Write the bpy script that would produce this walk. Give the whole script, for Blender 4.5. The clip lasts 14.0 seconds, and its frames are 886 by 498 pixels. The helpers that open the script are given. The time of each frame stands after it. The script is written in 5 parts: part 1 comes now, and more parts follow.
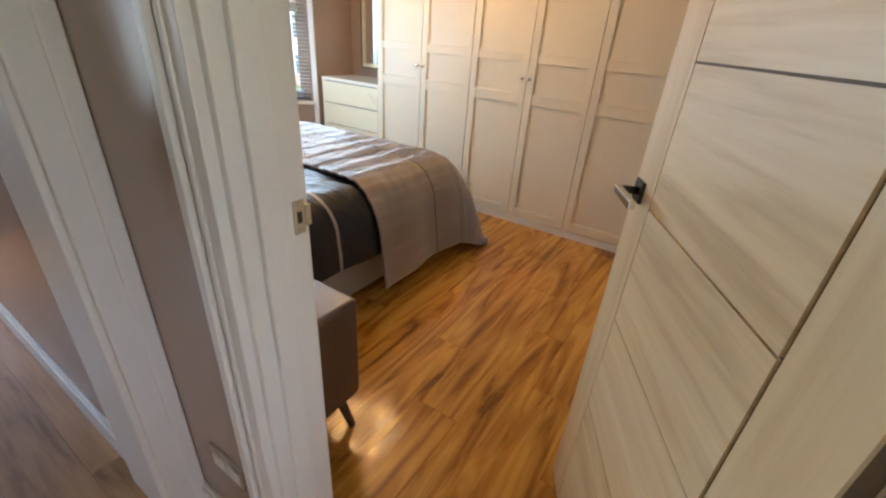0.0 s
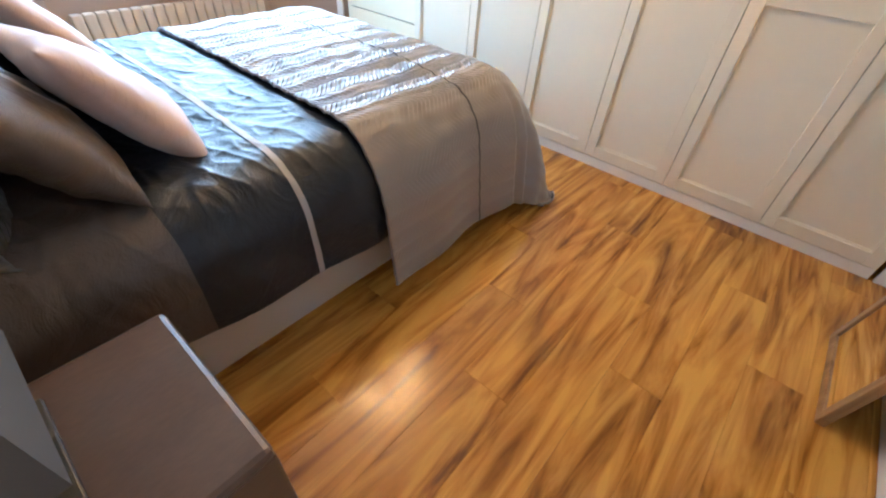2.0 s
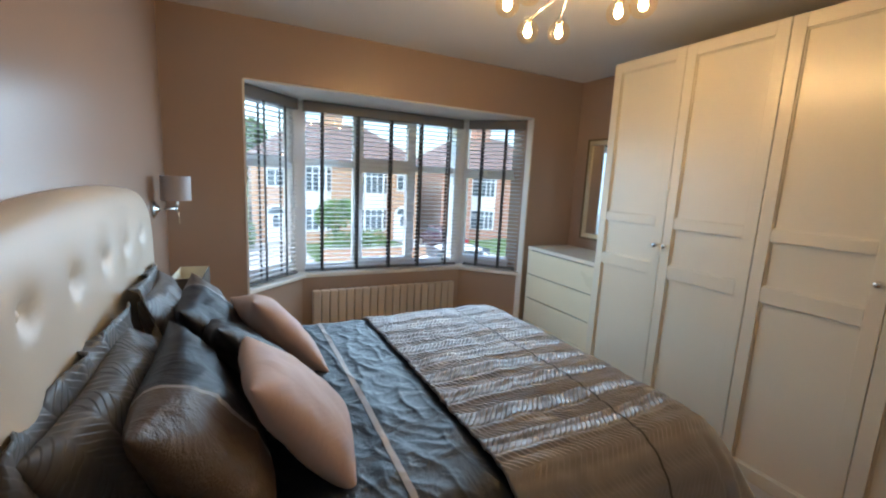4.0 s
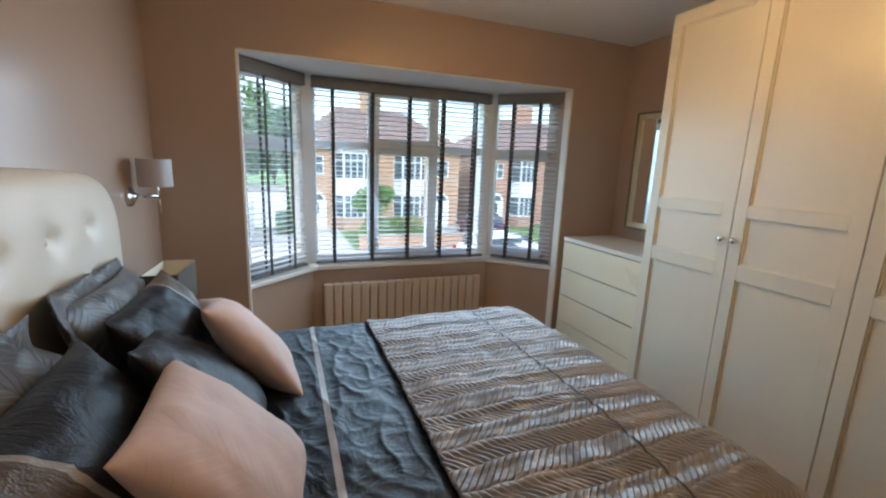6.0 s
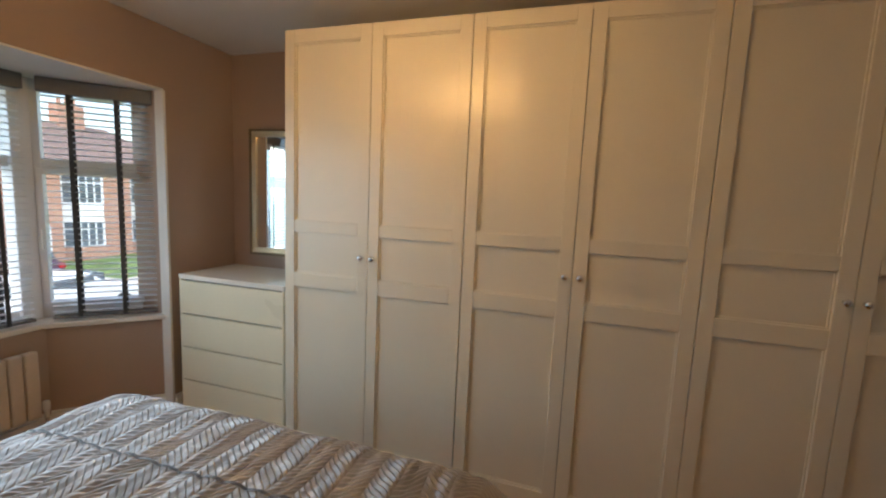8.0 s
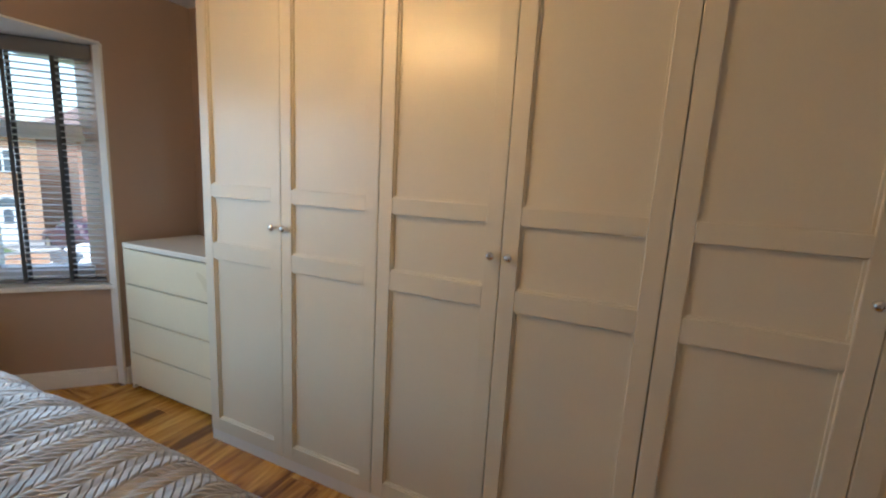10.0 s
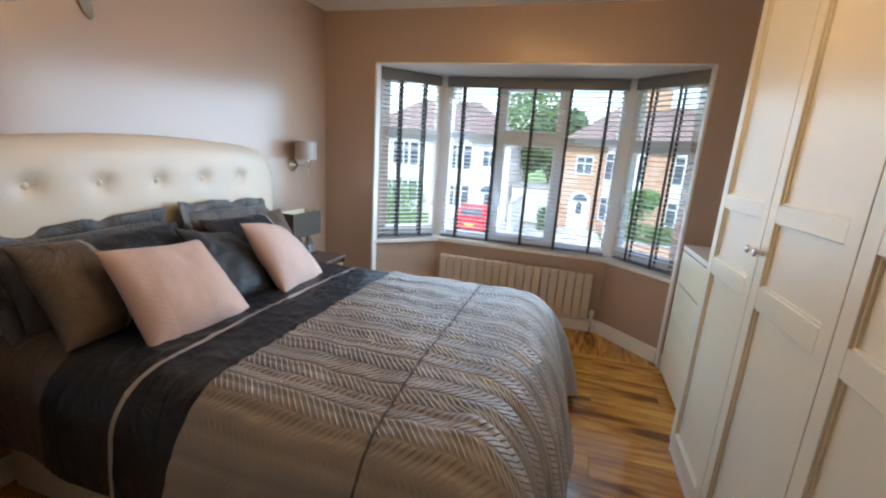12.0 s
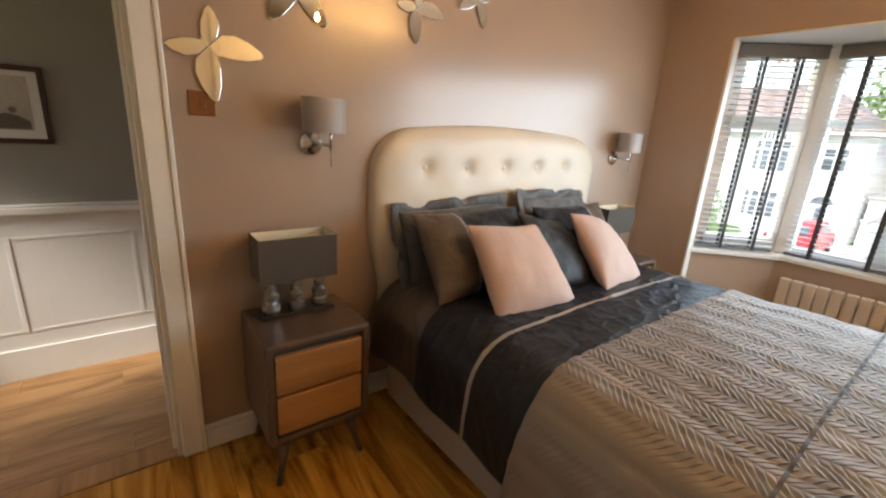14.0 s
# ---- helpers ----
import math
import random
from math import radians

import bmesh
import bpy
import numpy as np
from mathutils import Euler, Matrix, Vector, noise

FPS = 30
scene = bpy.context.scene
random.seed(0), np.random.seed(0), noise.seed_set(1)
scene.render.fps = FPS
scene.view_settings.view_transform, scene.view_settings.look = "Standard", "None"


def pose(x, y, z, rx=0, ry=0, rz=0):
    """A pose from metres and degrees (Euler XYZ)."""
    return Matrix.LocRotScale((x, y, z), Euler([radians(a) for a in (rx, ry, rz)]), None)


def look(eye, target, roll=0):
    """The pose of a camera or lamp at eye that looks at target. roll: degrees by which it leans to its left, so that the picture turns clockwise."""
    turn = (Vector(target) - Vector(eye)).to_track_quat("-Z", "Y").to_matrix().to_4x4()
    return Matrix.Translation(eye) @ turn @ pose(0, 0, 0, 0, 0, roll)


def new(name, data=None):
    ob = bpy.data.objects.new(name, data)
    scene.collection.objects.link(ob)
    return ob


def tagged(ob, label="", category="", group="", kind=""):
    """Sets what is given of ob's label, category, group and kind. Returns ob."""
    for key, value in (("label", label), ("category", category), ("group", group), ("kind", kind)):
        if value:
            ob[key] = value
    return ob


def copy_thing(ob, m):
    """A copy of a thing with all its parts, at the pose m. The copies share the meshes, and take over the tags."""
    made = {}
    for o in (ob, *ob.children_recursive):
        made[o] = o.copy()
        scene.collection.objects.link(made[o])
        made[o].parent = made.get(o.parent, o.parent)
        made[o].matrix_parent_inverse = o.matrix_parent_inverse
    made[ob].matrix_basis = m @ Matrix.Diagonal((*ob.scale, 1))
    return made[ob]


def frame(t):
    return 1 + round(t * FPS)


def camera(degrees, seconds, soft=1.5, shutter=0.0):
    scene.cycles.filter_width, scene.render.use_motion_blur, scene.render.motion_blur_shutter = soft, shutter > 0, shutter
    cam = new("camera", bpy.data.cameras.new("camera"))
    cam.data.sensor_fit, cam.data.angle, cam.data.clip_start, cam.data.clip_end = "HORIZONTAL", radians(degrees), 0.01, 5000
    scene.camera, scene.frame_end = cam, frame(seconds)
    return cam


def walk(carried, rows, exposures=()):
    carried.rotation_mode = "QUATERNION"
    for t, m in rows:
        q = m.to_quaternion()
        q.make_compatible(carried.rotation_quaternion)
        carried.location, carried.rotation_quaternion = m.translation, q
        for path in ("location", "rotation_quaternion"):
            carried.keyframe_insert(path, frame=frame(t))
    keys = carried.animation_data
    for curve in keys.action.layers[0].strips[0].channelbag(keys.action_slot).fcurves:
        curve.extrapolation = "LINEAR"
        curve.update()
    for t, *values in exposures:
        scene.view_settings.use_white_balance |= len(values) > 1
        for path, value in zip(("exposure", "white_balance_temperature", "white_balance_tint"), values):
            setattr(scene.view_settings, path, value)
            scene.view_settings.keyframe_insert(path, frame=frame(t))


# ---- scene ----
cam = camera(93.6, 14.0, soft=2.2)
PATH = [
    (0, (3.808, -0.455, 1.437), (2.876, 1.057, 0.519), 4.3),
    (0.5, (3.634, -0.242, 1.43), (2.73, 1.282, 0.503), 3.4),
    (0.8, (3.576, -0.121, 1.43), (2.74, 1.375, 0.399), 4.4),
    (1, (3.502, -0.03, 1.37), (2.738, 1.44, 0.25), 5.8),
    (1.5, (3.421, 0.198, 1.307), (2.76, 1.53, -0.031), 6.6),
    (2, (3.315, 0.332, 1.308), (2.382, 1.502, -0.018), 4.2),
    (2.3, (3.238, 0.457, 1.338), (1.893, 1.416, 0.21), 2.1),
    (2.5, (3.214, 0.48, 1.373), (1.655, 1.312, 0.436), 2.5),
    (3, (3.161, 0.458, 1.49), (1.412, 1.318, 1.041), 2.8),
    (3.2, (3.147, 0.436, 1.502), (1.399, 1.345, 1.155), 2.8),
    (5.3, (2.949, 0.599, 1.489), (1.148, 1.419, 1.198), 1.9),
    (5.5, (2.904, 0.657, 1.491), (1.086, 1.434, 1.183), 1.9),
    (6, (2.825, 0.732, 1.477), (0.998, 1.444, 1.081), 2.2),
    (6.5, (2.682, 0.749, 1.454), (0.913, 1.601, 1.075), 3.0),
    (7, (2.43, 0.759, 1.466), (0.862, 1.976, 1.223), 3.4),
    (7.5, (2.399, 0.796, 1.472), (1.273, 2.438, 1.286), 2.9),
    (8, (2.455, 0.851, 1.488), (1.87, 2.749, 1.253), 2.5),
    (8.2, (2.487, 0.868, 1.464), (2.11, 2.818, 1.23), 2.7),
    (10.3, (2.899, 1.526, 1.422), (1.869, 3.197, 1.039), 3.1),
    (10.5, (2.925, 1.629, 1.431), (1.612, 3.078, 1.007), 3.7),
    (11, (3.07, 1.874, 1.44), (1.272, 2.619, 0.979), 4.9),
    (11.5, (3.119, 2.015, 1.436), (1.171, 2.086, 0.992), 4.4),
    (12, (3.165, 2.088, 1.444), (1.297, 1.536, 0.99), 3.8),
    (12.5, (3.24, 2.142, 1.451), (1.607, 1.105, 0.941), 4.0),
    (13, (3.299, 2.149, 1.406), (1.874, 0.866, 0.839), 4.6),
    (13.5, (3.291, 2.054, 1.388), (1.954, 0.684, 0.808), 4.7),
    (14, (3.276, 1.778, 1.39), (2.095, 0.259, 0.844), 3.7),
]
EXPOSURES = [(0, 3.4, 6100, 9), (0.5, 3.25, 5850, 8), (1.0, 3.5, 6050, 7), (1.5, 4.02, 5600, 6), (2.0, 4.1, 5000, 4), (2.5, 3.5, 5100, 3), (3.0, 2.8, 5650, 5), (5.5, 2.35, 5600, 3), (6.5, 2.35, 6200, 8), (7.0, 2.15, 6500, 9), (7.5, 2.03, 6500, 10), (8.2, 2.35, 6400, 9), (10.5, 2.5, 5700, 6), (11.0, 2.55, 6000, 7), (12.0, 2.67, 5800, 7), (13.0, 2.87, 6450, 10), (14.0, 2.95, 6950, 10)]
walk(cam, [(t, look(eye, target, roll)) for t, eye, target, roll in PATH], EXPOSURES)

# ---- world, sun and exposure ----
world = bpy.data.worlds.new("sky")
scene.world = world
world.use_nodes = True
_wn = world.node_tree
_sky = _wn.nodes.new("ShaderNodeTexSky")
_sky.sky_type = "NISHITA"
_sky.sun_disc = False
_sky.sun_elevation = radians(52)
_sky.sun_rotation = radians(200)
_sky.dust_density = 3.0
_wn.nodes["Background"].inputs["Strength"].default_value = 0.125
_wn.links.new(_sky.outputs[0], _wn.nodes["Background"].inputs["Color"])
sun_data = bpy.data.lights.new("sun", "SUN")
sun_data.energy, sun_data.angle, sun_data.color = 0.85, radians(14), (1.0, 0.96, 0.90)
sun = new("sun", sun_data)
sun.matrix_world = look((20, 12, 25), (-10, 4, 0))


def opening_lamp(name, eye, target, w, h, watts, colour=(0.52, 0.77, 1.0), spread=180):
    """An area lamp set in an opening, mostly in place of sky light."""
    d = bpy.data.lights.new(name, "AREA")
    d.shape, d.size, d.size_y, d.energy, d.color, d.spread = "RECTANGLE", w, h, watts, colour, radians(spread)
    ob = new(name, d)
    ob.matrix_world = look(eye, target)
    return ob


# the sky seen from the bay: falling inwards, towards the bed wall and towards the wardrobes
opening_lamp("bay_light_room", (-0.03, 1.68, 1.36), (0.97, 1.68, 1.15), 2.2, 1.2, 0.6, spread=140)
opening_lamp("bay_light_bed_wall", (-0.04, 1.68, 1.36), (0.56, 0.83, 0.90), 2.2, 1.2, 4.2, colour=(0.68, 0.85, 1.0), spread=125)
opening_lamp("bay_light_wardrobe", (-0.05, 1.68, 1.36), (0.60, 2.60, 0.86), 2.2, 1.2, 0.9, spread=90)
# warm fill lamp added for the landing, its source unseen
opening_lamp("landing_window_light", (5.08, -0.575, 1.5), (3.0, -0.575, 1.3), 0.62, 1.15, 0.38, (1.0, 0.66, 0.34))
opening_lamp("box_room_window_light", (-0.34, -1.6, 1.45), (2.0, -1.2, 1.2), 1.35, 1.25, 0.42)
BULB_STRENGTH = 44.0

# ---- plan ----
ROOM_X, ROOM_Y, CEIL = 4.07, 3.40, 2.462
DOOR_L, DOOR_R, DOOR_H = 3.203, 4.09, 2.03
SILL = 0.665
BAY_TOP = 2.08
BAY = [Vector((-0.07, 0.515, 0)), Vector((-0.475, 0.935, 0)), Vector((-0.475, 2.44, 0)), Vector((-0.07, 2.855, 0))]
WARD_Y = 2.745
BED_X = 1.552
GROUND = -2.75


# ---- materials ----
def nodes_of(name):
    m = bpy.data.materials.new(name)
    m.use_nodes = True
    return m, m.node_tree.nodes, m.node_tree.links


def ramp(N, stops):
    r = N.new("ShaderNodeValToRGB")
    e = r.color_ramp.elements
    while len(e) < len(stops):
        e.new(0.5)
    for i, (p, c) in enumerate(stops):
        e[i].position, e[i].color = p, (*c, 1)
    return r


def noise_tex(N, L, scale, detail=4, rough=0.55, src=None, distortion=0.0):
    n = N.new("ShaderNodeTexNoise")
    n.inputs["Scale"].default_value = scale
    n.inputs["Detail"].default_value = detail
    n.inputs["Roughness"].default_value = rough
    n.inputs["Distortion"].default_value = distortion
    if src is not None:
        L.new(src, n.inputs["Vector"])
    return n


def coords(N, L, scale=(1, 1, 1), kind="Object", rot=(0, 0, 0)):
    tc = N.new("ShaderNodeTexCoord")
    mp = N.new("ShaderNodeMapping")
    mp.inputs["Scale"].default_value = scale
    mp.inputs["Rotation"].default_value = rot
    L.new(tc.outputs[kind], mp.inputs["Vector"])
    return mp.outputs["Vector"]


def bump(N, L, bsdf, height, strength, dist):
    b = N.new("ShaderNodeBump")
    b.inputs["Strength"].default_value = strength
    b.inputs["Distance"].default_value = dist
    L.new(height, b.inputs["Height"])
    L.new(b.outputs["Normal"], bsdf.inputs["Normal"])
    return b


def mottled(name, col, rough=0.6, metal=0.0, vary=0.08, big=1.5, small=60.0, relief=0.15, depth=0.002, spec=0.5, sheen=0.0, stretch=(1, 1, 1), rvary=0.08):
    """A surface with broad tone changes, fine grain, uneven gloss and a little relief."""
    m, N, L = nodes_of(name)
    b = N["Principled BSDF"]
    v = coords(N, L, stretch)
    n1 = noise_tex(N, L, big, 3, 0.5, v)
    n2 = noise_tex(N, L, small, 4, 0.6, v)
    mix = N.new("ShaderNodeMath")
    mix.operation = "MULTIPLY_ADD"
    mix.inputs[1].default_value = 0.4
    L.new(n2.outputs["Fac"], mix.inputs[0])
    sc = N.new("ShaderNodeMath")
    sc.operation = "MULTIPLY"
    sc.inputs[1].default_value = 0.6
    L.new(n1.outputs["Fac"], sc.inputs[0])
    L.new(sc.outputs[0], mix.inputs[2])
    lo = [max(0, c * (1 - vary * 1.6)) for c in col]
    hi = [min(1, c * (1 + vary * 1.6)) for c in col]
    r = ramp(N, [(0.3, lo), (0.7, hi)])
    L.new(mix.outputs[0], r.inputs[0])
    L.new(r.outputs[0], b.inputs["Base Color"])
    rr = N.new("ShaderNodeMapRange")
    rr.inputs["To Min"].default_value = max(0.02, rough - rvary)
    rr.inputs["To Max"].default_value = min(1, rough + rvary)
    L.new(n1.outputs["Fac"], rr.inputs["Value"])
    L.new(rr.outputs[0], b.inputs["Roughness"])
    b.inputs["Metallic"].default_value = metal
    b.inputs["Specular IOR Level"].default_value = spec
    if sheen:
        b.inputs["Sheen Weight"].default_value = sheen
        b.inputs["Sheen Roughness"].default_value = 0.4
    if relief:
        bump(N, L, b, n2.outputs["Fac"], relief, depth)
    return m


def timber(name, dark, mid, light, rough=0.35, along=(9, 0.9, 9), grain=7.0, per_piece=True, relief=0.12, twist=1.6, detail=5, fine=0.28, lo=0.3, hi=0.66):
    """Sawn or printed wood: figure drawn out along the piece's y axis, each piece of its own tone."""
    m, N, L = nodes_of(name)
    b = N["Principled BSDF"]
    tc = N.new("ShaderNodeTexCoord")
    oi = N.new("ShaderNodeObjectInfo")
    add = N.new("ShaderNodeVectorMath")
    add.operation = "MULTIPLY_ADD"
    comb = N.new("ShaderNodeCombineXYZ")
    for i in range(3):
        L.new(oi.outputs["Random"], comb.inputs[i])
    L.new(comb.outputs[0], add.inputs[0])
    add.inputs[1].default_value = (37, 53, 11) if per_piece else (0, 0, 0)
    L.new(tc.outputs["Object"], add.inputs[2])
    mp = N.new("ShaderNodeMapping")
    mp.inputs["Scale"].default_value = along
    L.new(add.outputs[0], mp.inputs["Vector"])
    n1 = noise_tex(N, L, 1.0, detail, 0.55, mp.outputs[0], twist)
    mp2 = N.new("ShaderNodeMapping")
    mp2.inputs["Scale"].default_value = (along[0] * grain, along[1] * 3, along[2] * grain)
    L.new(add.outputs[0], mp2.inputs["Vector"])
    n2 = noise_tex(N, L, 1.0, 3, 0.6, mp2.outputs[0])
    mx = N.new("ShaderNodeMath")
    mx.operation = "MULTIPLY_ADD"
    mx.inputs[1].default_value = fine
    L.new(n2.outputs["Fac"], mx.inputs[0])
    s = N.new("ShaderNodeMath")
    s.operation = "MULTIPLY_ADD"
    s.inputs[1].default_value = 1.0 - fine
    sh = N.new("ShaderNodeMath")
    sh.operation = "MULTIPLY_ADD"
    sh.inputs[1].default_value = 0.05 if per_piece else 0.0
    sh.inputs[2].default_value = -0.025 if per_piece else 0.0
    L.new(oi.outputs["Random"], sh.inputs[0])
    L.new(n1.outputs["Fac"], s.inputs[0])
    L.new(sh.outputs[0], s.inputs[2])
    L.new(s.outputs[0], mx.inputs[2])
    r = ramp(N, [(lo, dark), ((lo + hi) / 2, mid), (hi, light)])
    L.new(mx.outputs[0], r.inputs[0])
    L.new(r.outputs[0], b.inputs["Base Color"])
    rr = N.new("ShaderNodeMapRange")
    rr.inputs["To Min"].default_value = rough + 0.08
    rr.inputs["To Max"].default_value = rough - 0.06
    L.new(n1.outputs["Fac"], rr.inputs["Value"])
    L.new(rr.outputs[0], b.inputs["Roughness"])
    bump(N, L, b, n2.outputs["Fac"], relief, 0.001)
    return m


def clear_glass(name, tint=(1, 1, 1), gloss=0.02, share=0.05):
    m, N, L = nodes_of(name)
    N.remove(N["Principled BSDF"])
    t = N.new("ShaderNodeBsdfTransparent")
    t.inputs["Color"].default_value = (*tint, 1)
    g = N.new("ShaderNodeBsdfGlossy")
    g.inputs["Roughness"].default_value = gloss
    mx = N.new("ShaderNodeMixShader")
    mx.inputs[0].default_value = share
    L.new(t.outputs[0], mx.inputs[1])
    L.new(g.outputs[0], mx.inputs[2])
    L.new(mx.outputs[0], N["Material Output"].inputs["Surface"])
    return m


def glow(name, col, strength):
    m, N, L = nodes_of(name)
    b = N["Principled BSDF"]
    b.inputs["Base Color"].default_value = (*col, 1)
    b.inputs["Emission Color"].default_value = (*col, 1)
    b.inputs["Emission Strength"].default_value = strength
    return m


def woven(name, bands, rough=0.55, sheen=0.3, scale=260.0, crease=0.5, spec=0.4):
    """Bedding cloth. bands: (end in metres along V, colour), laid out along the cloth's own length."""
    m, N, L = nodes_of(name)
    b = N["Principled BSDF"]
    uv = N.new("ShaderNodeTexCoord")
    sep = N.new("ShaderNodeSeparateXYZ")
    L.new(uv.outputs["UV"], sep.inputs[0])
    wob = noise_tex(N, L, 3.0, 2, 0.5, uv.outputs["UV"])
    wa = N.new("ShaderNodeMath")
    wa.operation = "MULTIPLY_ADD"
    wa.inputs[1].default_value = 0.02
    L.new(wob.outputs["Fac"], wa.inputs[0])
    L.new(sep.outputs[1], wa.inputs[2])
    col = None
    for end, c in reversed(bands):
        if col is None:
            rgb = N.new("ShaderNodeRGB")
            rgb.outputs[0].default_value = (*c, 1)
            col = rgb.outputs[0]
            continue
        lt = N.new("ShaderNodeMath")
        lt.operation = "LESS_THAN"
        lt.inputs[1].default_value = end + 0.01
        L.new(wa.outputs[0], lt.inputs[0])
        mx = N.new("ShaderNodeMixRGB")
        L.new(lt.outputs[0], mx.inputs[0])
        L.new(col, mx.inputs[1])
        mx.inputs[2].default_value = (*c, 1)
        col = mx.outputs[0]
    big = noise_tex(N, L, 5.0, 4, 0.6, uv.outputs["UV"])
    hv = N.new("ShaderNodeMixRGB")
    hv.blend_type = "MULTIPLY"
    hv.inputs[0].default_value = 0.5
    hr = ramp(N, [(0.3, (0.72, 0.72, 0.72)), (0.7, (1.15, 1.15, 1.15))])
    L.new(big.outputs["Fac"], hr.inputs[0])
    L.new(col, hv.inputs[1])
    L.new(hr.outputs[0], hv.inputs[2])
    L.new(hv.outputs[0], b.inputs["Base Color"])
    b.inputs["Roughness"].default_value = rough
    b.inputs["Specular IOR Level"].default_value = spec
    b.inputs["Sheen Weight"].default_value = sheen
    fine = noise_tex(N, L, scale, 2, 0.5, uv.outputs["UV"])
    cr = noise_tex(N, L, 7.0, 5, 0.6, uv.outputs["UV"], 1.5)
    ma = N.new("ShaderNodeMath")
    ma.operation = "MULTIPLY_ADD"
    ma.inputs[1].default_value = 0.12
    L.new(fine.outputs["Fac"], ma.inputs[0])
    L.new(cr.outputs["Fac"], ma.inputs[2])
    bump(N, L, b, ma.outputs[0], crease, 0.02)
    return m


def quilted(name, col_a, col_b, rough=0.38, groove_shade=0.08, relief=0.75, border=9.0, pitch=0.021, spec=0.45):
    """Pleated satin in bands of opposed slanting pleats; u runs across the bed, v along it."""
    m, N, L = nodes_of(name)
    b = N["Principled BSDF"]
    uv = N.new("ShaderNodeTexCoord")
    sep = N.new("ShaderNodeSeparateXYZ")
    wob = noise_tex(N, L, 2.2, 2, 0.5, uv.outputs["UV"])
    wv = N.new("ShaderNodeVectorMath")
    wv.operation = "MULTIPLY_ADD"
    wv.inputs[1].default_value = (0.05, 0.06, 0)
    L.new(wob.outputs["Color"], wv.inputs[0])
    L.new(uv.outputs["UV"], wv.inputs[2])
    L.new(wv.outputs[0], sep.inputs[0])

    def math_node(op, a, bb=None, c=None):
        n = N.new("ShaderNodeMath")
        n.operation = op
        for i, x in enumerate((a, bb, c)):
            if x is None:
                continue
            if isinstance(x, (int, float)):
                n.inputs[i].default_value = x
            else:
                L.new(x, n.inputs[i])
        return n.outputs[0]

    u, v = sep.outputs[0], sep.outputs[1]
    zig = math_node("PINGPONG", u, 0.075)
    slant = math_node("MULTIPLY_ADD", zig, 0.8, v)
    saw = math_node("FRACT", math_node("MULTIPLY", slant, 1 / pitch))
    bandpos = math_node("MULTIPLY", u, 1 / 0.15)
    which = math_node("FRACT", bandpos)
    side = math_node("GREATER_THAN", which, 0.5)
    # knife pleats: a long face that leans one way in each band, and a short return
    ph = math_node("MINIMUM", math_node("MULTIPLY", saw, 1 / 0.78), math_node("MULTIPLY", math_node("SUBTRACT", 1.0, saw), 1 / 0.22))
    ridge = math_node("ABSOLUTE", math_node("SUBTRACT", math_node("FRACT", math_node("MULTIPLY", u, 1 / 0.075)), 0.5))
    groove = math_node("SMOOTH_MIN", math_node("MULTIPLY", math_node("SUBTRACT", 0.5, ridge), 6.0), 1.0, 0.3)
    # past the border pleats go nearly flat, imitating the duller light on the drop
    edge = N.new("ShaderNodeMapRange")
    edge.interpolation_type = "SMOOTHSTEP"
    L.new(math_node("ABSOLUTE", math_node("SUBTRACT", u, 3.0)), edge.inputs["Value"])
    for k, x in (("From Min", border - 0.10), ("From Max", border + 0.10), ("To Min", 1.0), ("To Max", 0.05)):
        edge.inputs[k].default_value = x
    worn = N.new("ShaderNodeMapRange")
    L.new(noise_tex(N, L, 9.0, 3, 0.6, uv.outputs["UV"]).outputs["Fac"], worn.inputs["Value"])
    for k, x in (("From Min", 0.36), ("From Max", 0.62), ("To Min", 0.35), ("To Max", 1.25)):
        worn.inputs[k].default_value = x
    height = math_node("MULTIPLY", math_node("MULTIPLY", math_node("MULTIPLY", ph, groove), worn.outputs[0]), edge.outputs[0])
    side = math_node("MULTIPLY", side, edge.outputs[0])
    # two band tones paint in the uneven satin sheen of opposed pleats
    mx = N.new("ShaderNodeMixRGB")
    mx.inputs[1].default_value = (*col_a, 1)
    mx.inputs[2].default_value = (*col_b, 1)
    L.new(side, mx.inputs[0])
    # colour is darkened down in the pleat grooves as painted shade
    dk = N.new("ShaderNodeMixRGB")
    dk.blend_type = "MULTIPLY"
    L.new(math_node("MULTIPLY", math_node("MULTIPLY_ADD", ph, -groove_shade, groove_shade), edge.outputs[0]), dk.inputs[0])
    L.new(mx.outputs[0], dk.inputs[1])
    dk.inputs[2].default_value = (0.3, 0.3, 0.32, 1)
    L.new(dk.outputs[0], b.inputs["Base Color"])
    b.inputs["Roughness"].default_value = rough
    b.inputs["Sheen Weight"].default_value = 0.25
    b.inputs["Specular IOR Level"].default_value = spec
    bump(N, L, b, height, relief, 0.012)
    return m


